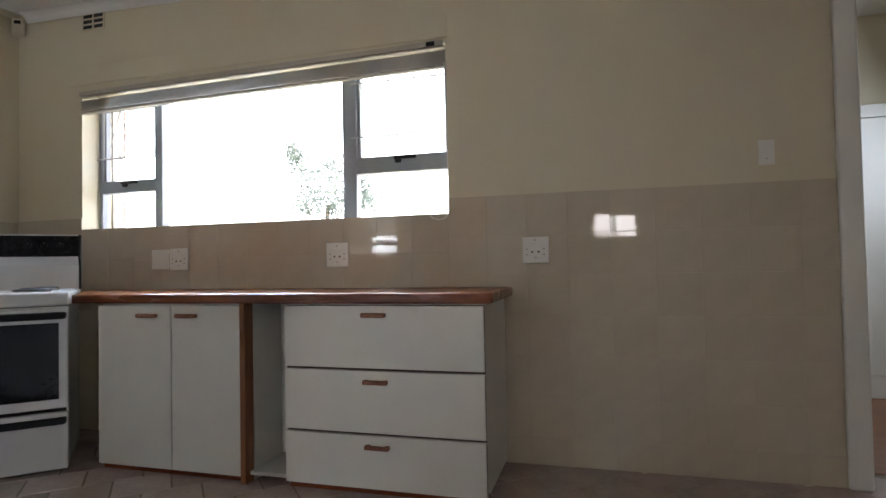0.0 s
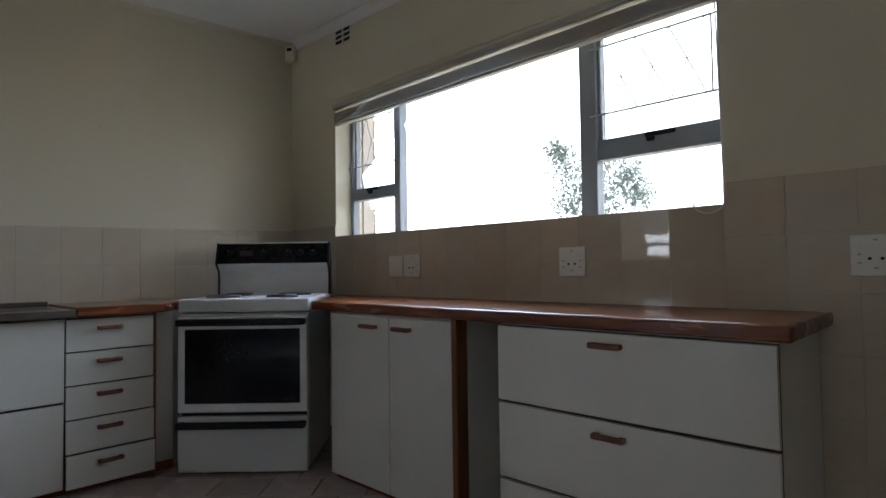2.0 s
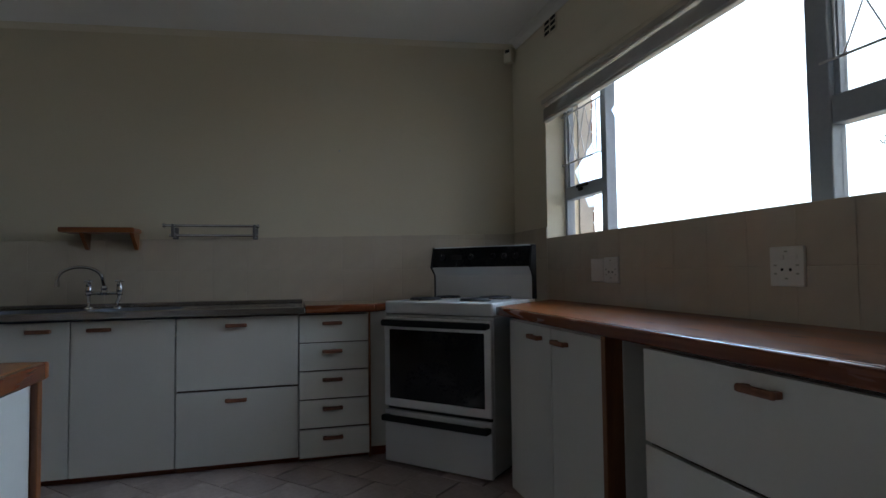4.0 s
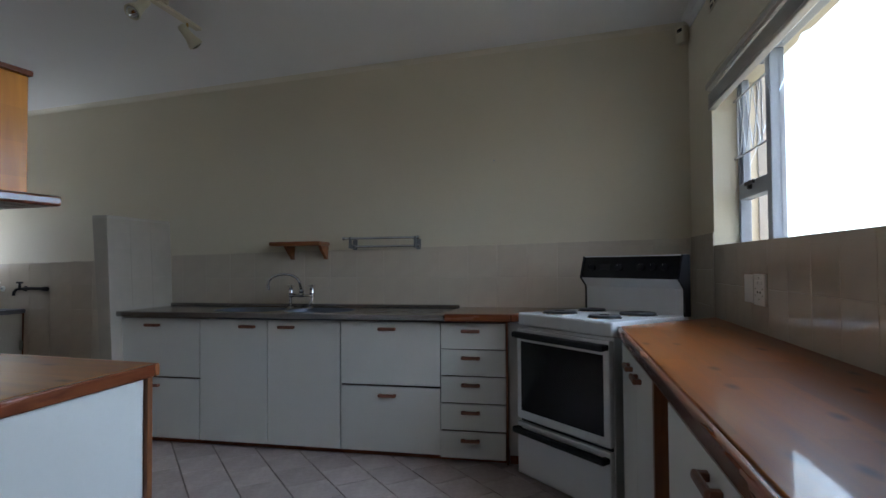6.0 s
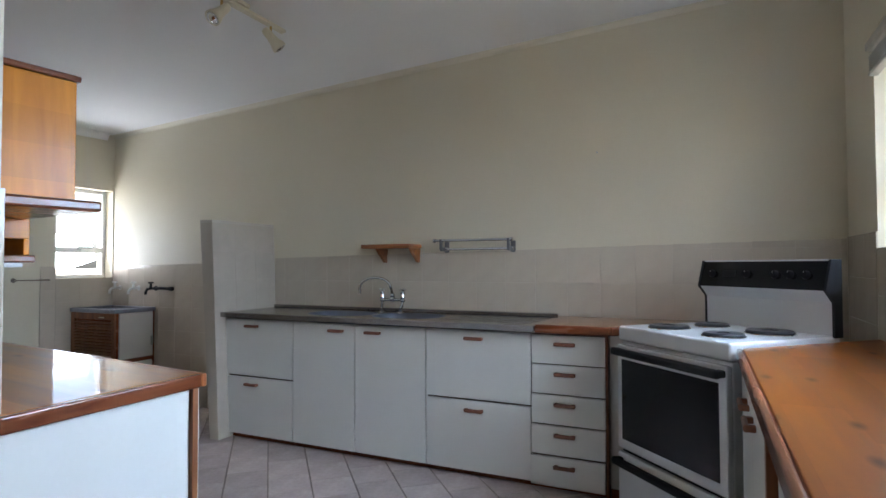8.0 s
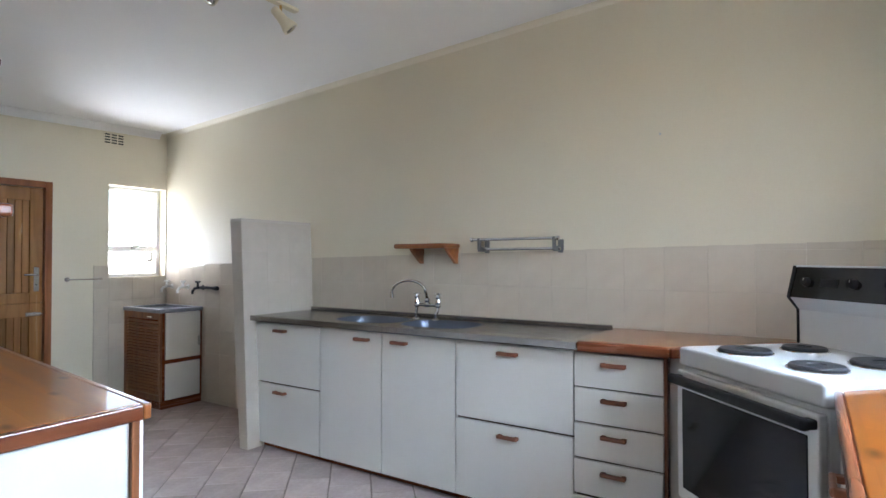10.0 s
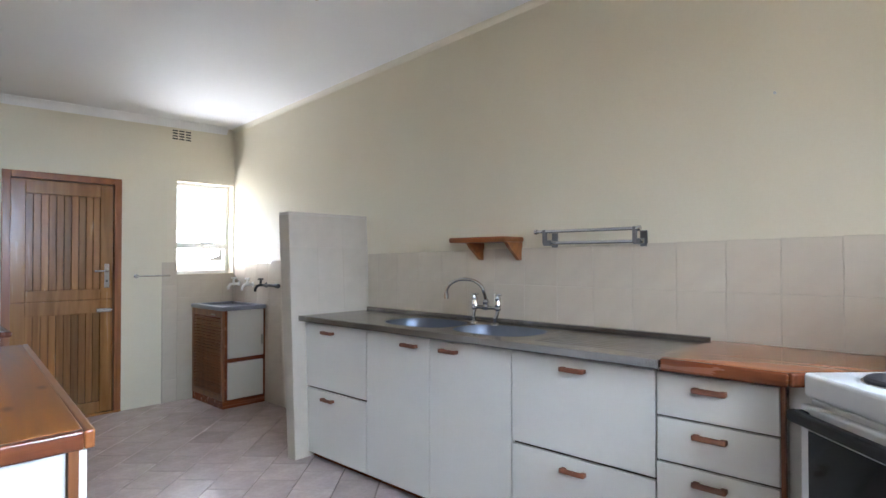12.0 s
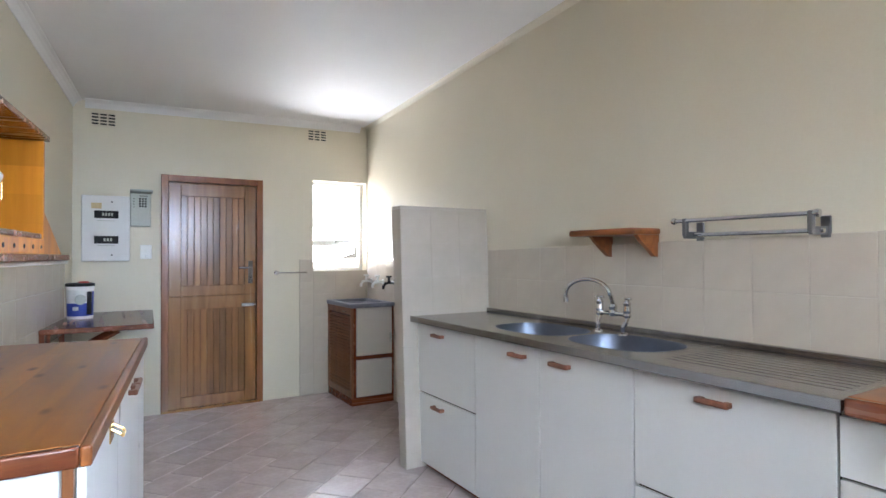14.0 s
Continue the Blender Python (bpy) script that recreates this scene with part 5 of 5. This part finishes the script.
def tile_mesh(w, h, t=0.008):
    key = (round(w, 3), round(h, 3))
    if key not in TILE_MESHES:
        e = 0.0015
        me = bpy.data.meshes.new("tile")
        v = [(0, 0, 0), (w, 0, 0), (w, 0, h), (0, 0, h),
             (0, -t + e, 0), (w, -t + e, 0), (w, -t + e, h), (0, -t + e, h),
             (e, -t, e), (w - e, -t, e), (w - e, -t, h - e), (e, -t, h - e)]
        f = [(8, 9, 10, 11)]
        for i in range(4):
            j = (i + 1) % 4
            f += [(i, j, 4 + j, 4 + i), (4 + i, 4 + j, 8 + j, 8 + i)]
        me.from_pydata(v, [], f)
        me.materials.append(TILE)
        TILE_MESHES[key] = me
    return TILE_MESHES[key]


def tile_field(name, label, m, x0, x1, z0, tops, ax, az, pu=0.2145, pv=0.2145, joint=0.002):
    """Tiles on a wall that lies in local y=0 and faces -y. tops: z of the upper edge at x0 and x1; ax, az: a joint to start from."""
    field = tagged(new(name), label, "tiling", kind="structure")
    field.matrix_basis = m
    bed = bmesh.new()
    pts = [(x0, z0), (x1, z0), (x1, tops[1] - 0.001), (x0, tops[0] - 0.001)]
    a = [bed.verts.new((x, 0, z)) for x, z in pts]
    b = [bed.verts.new((x, -0.0064, z)) for x, z in pts]
    bed.faces.new(b)
    for i in range(4):
        j = (i + 1) % 4
        bed.faces.new((a[i], a[j], b[j], b[i]))
    part("grout", bed, GROUT, field)
    rng = random.Random(len(name) * 7 + int(abs(x0) * 100))
    i0, j0 = math.floor((x0 - ax) / pu), math.floor((z0 - az) / pv)
    i1, j1 = math.ceil((x1 - ax) / pu), math.ceil((max(tops) - az) / pv)
    for i in range(i0, i1):
        for j in range(j0, j1):
            a0, a1 = max(x0, ax + i * pu), min(x1, ax + (i + 1) * pu)
            t = tops[0] + (tops[1] - tops[0]) * ((a0 + a1) / 2 - x0) / (x1 - x0)
            b0, b1 = max(z0, az + j * pv), az + (j + 1) * pv
            b1 = t if b1 > t - 0.03 else b1
            if b0 > t - 0.03 or a1 - a0 < 0.02 or b1 - b0 < 0.02:
                continue
            ob = new("tile", tile_mesh(a1 - a0 - joint, b1 - b0 - joint))
            ob.parent = field
            ob.matrix_basis = pose(a0 + joint / 2, -0.0005, b0 + joint / 2, rng.uniform(-0.07, 0.07), 0, rng.uniform(-0.07, 0.07))
    return field


N0 = pose(0, NORTH, 0)
tile_field("tiles_north_under_window", "beige glazed tiles under the long window", N0, WIN[0], WIN[1], 0.80, (WIN[2], WIN[2]), WIN[1], WIN[2])
tile_field("tiles_north_corner", "beige glazed tiles beside the window", N0, WEST + 0.01, WIN[0], 0.80, (1.42, 1.42), WIN[0], 1.205)
tile_field("tiles_north", "beige glazed tiles from floor to shoulder height", N0, WIN[1], 1.238, 0.0, (1.43, 1.43), WIN[1], 1.215)
W0 = pose(WEST, 0, 0, 0, 0, 90)
tile_field("tiles_west", "beige glazed tiles behind the sink", W0, -0.972, NORTH - 0.01, 0.80, (1.335, 1.412), 0.42, 1.152)
tile_field("tiles_west_laundry", "beige glazed tiles behind the laundry taps", W0, SOUTH + 0.01, -1.092, 0.0, (1.27, 1.31), -1.092, 1.1)
S0 = pose(0, SOUTH, 0, 0, 0, 180)
tile_field("tiles_south", "beige glazed tiles under the small window", S0, -SMALL[1], -WEST - 0.01, 0.0, (1.158, 1.158), -SMALL[1], 1.158)
tile_field("tiles_south_edge", "column of beige tiles beside the small window", S0, 3.105, -SMALL[1], 0.0, (1.27, 1.27), 3.105, 1.06)
# the pier's faces
JOINT = 0.0006
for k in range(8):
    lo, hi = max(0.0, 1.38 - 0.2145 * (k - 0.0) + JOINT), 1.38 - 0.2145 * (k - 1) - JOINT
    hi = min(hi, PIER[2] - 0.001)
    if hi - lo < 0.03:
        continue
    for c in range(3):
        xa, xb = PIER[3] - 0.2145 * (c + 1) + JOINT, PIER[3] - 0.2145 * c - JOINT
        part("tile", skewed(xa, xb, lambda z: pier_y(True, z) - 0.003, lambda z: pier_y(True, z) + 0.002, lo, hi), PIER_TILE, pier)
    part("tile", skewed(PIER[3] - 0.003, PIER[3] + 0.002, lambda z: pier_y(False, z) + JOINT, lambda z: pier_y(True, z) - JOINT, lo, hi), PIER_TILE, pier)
# the partition
P0 = pose(partition_x(0.66), 0.66, 0, 0, 0, -90 - SLANT)
tile_field("tiles_partition", "beige glazed tiles over the partition worktop", P0, 0.005, 3.4, 0.75, (1.47, 1.3), 0.0, 1.08)
tile_field("tiles_partition_end", "beige glazed tiles on the partition's end", pose(0, 0.66, 0, 0, 0, 180), 0.783, 0.912, 0.0, (1.475, 1.475), 0.783, 1.33)

# bricks of the outer jamb
for k in range(14):
    ob = part("brick", box(WIN[0] - 0.2 + 0.05 * (k % 2), WIN[0] + 0.02, NORTH + T + 0.1, NORTH + T + 0.108, 1.3 + 0.079 * k, 1.37 + 0.079 * k, 0.002), BRICK, jamb)


# ---- floor tiles, laid askew in half bond ----
def floor_tiles():
    ang = radians(222.0)
    ux, uy = math.cos(ang), math.sin(ang)
    pu, pv, u0, v0, joint = 0.265, 0.2425, 2.885, 0.79, 0.006
    e, t = 0.003, 0.0085
    w, h = pu - joint, pv - joint
    shape_v = [(0, 0, -t), (w, 0, -t), (w, h, -t), (0, h, -t), (0, 0, -e), (w, 0, -e), (w, h, -e), (0, h, -e), (e, e, 0), (w - e, e, 0), (w - e, h - e, 0), (e, h - e, 0)]
    shape_f = [(8, 9, 10, 11)]
    for i in range(4):
        j = (i + 1) % 4
        shape_f += [(i, j, 4 + j, 4 + i), (4 + i, 4 + j, 8 + j, 8 + i)]
    me = bpy.data.meshes.new("floor_tile")
    me.from_pydata(shape_v, [], shape_f)
    me.materials.append(FLOOR_TILE)
    floor = bpy.data.objects["floor"]
    rng = random.Random(3)
    rest_v, rest_f, n = [], [], 0
    for i in range(-30, 30):
        for j in range(-30, 30):
            u = u0 + pu * i + (pu / 2 if j % 2 else 0.0)
            v = v0 + pv * j
            # the v axis is the u axis turned clockwise seen from above
            cu, cv = u + pu / 2, v + pv / 2
            x, y = cu * ux + cv * uy, cu * uy - cv * ux
            if not (WEST - 0.16 < x < EAST + 0.1 and SOUTH - 0.16 < y < NORTH + 0.1):
                continue
            turn = Matrix(((ux, -uy, 0, 0), (uy, ux, 0, 0), (0, 0, 1, 0), (0, 0, 0, 1)))
            m = Matrix.Translation((x, y, rng.uniform(-0.0006, 0.0))) @ turn @ Matrix.Translation((-w / 2, -h / 2, 0))
            if -3.3 < x < -1.5 and n < 300:
                ob = new("floor_tile", me)
                ob.parent = floor
                ob.matrix_basis = m
                n += 1
            else:
                k = len(rest_v)
                rest_v += [tuple(m @ Vector(p)) for p in shape_v]
                rest_f += [tuple(k + q for q in f) for f in shape_f]
    rest = bpy.data.meshes.new("further_floor_tiles")
    rest.from_pydata(rest_v, [], rest_f)
    rest.materials.append(FLOOR_TILE)
    ob = new("further_floor_tiles", rest)
    ob.parent = floor
    tagged(ob, kind="stuff")


floor_tiles()
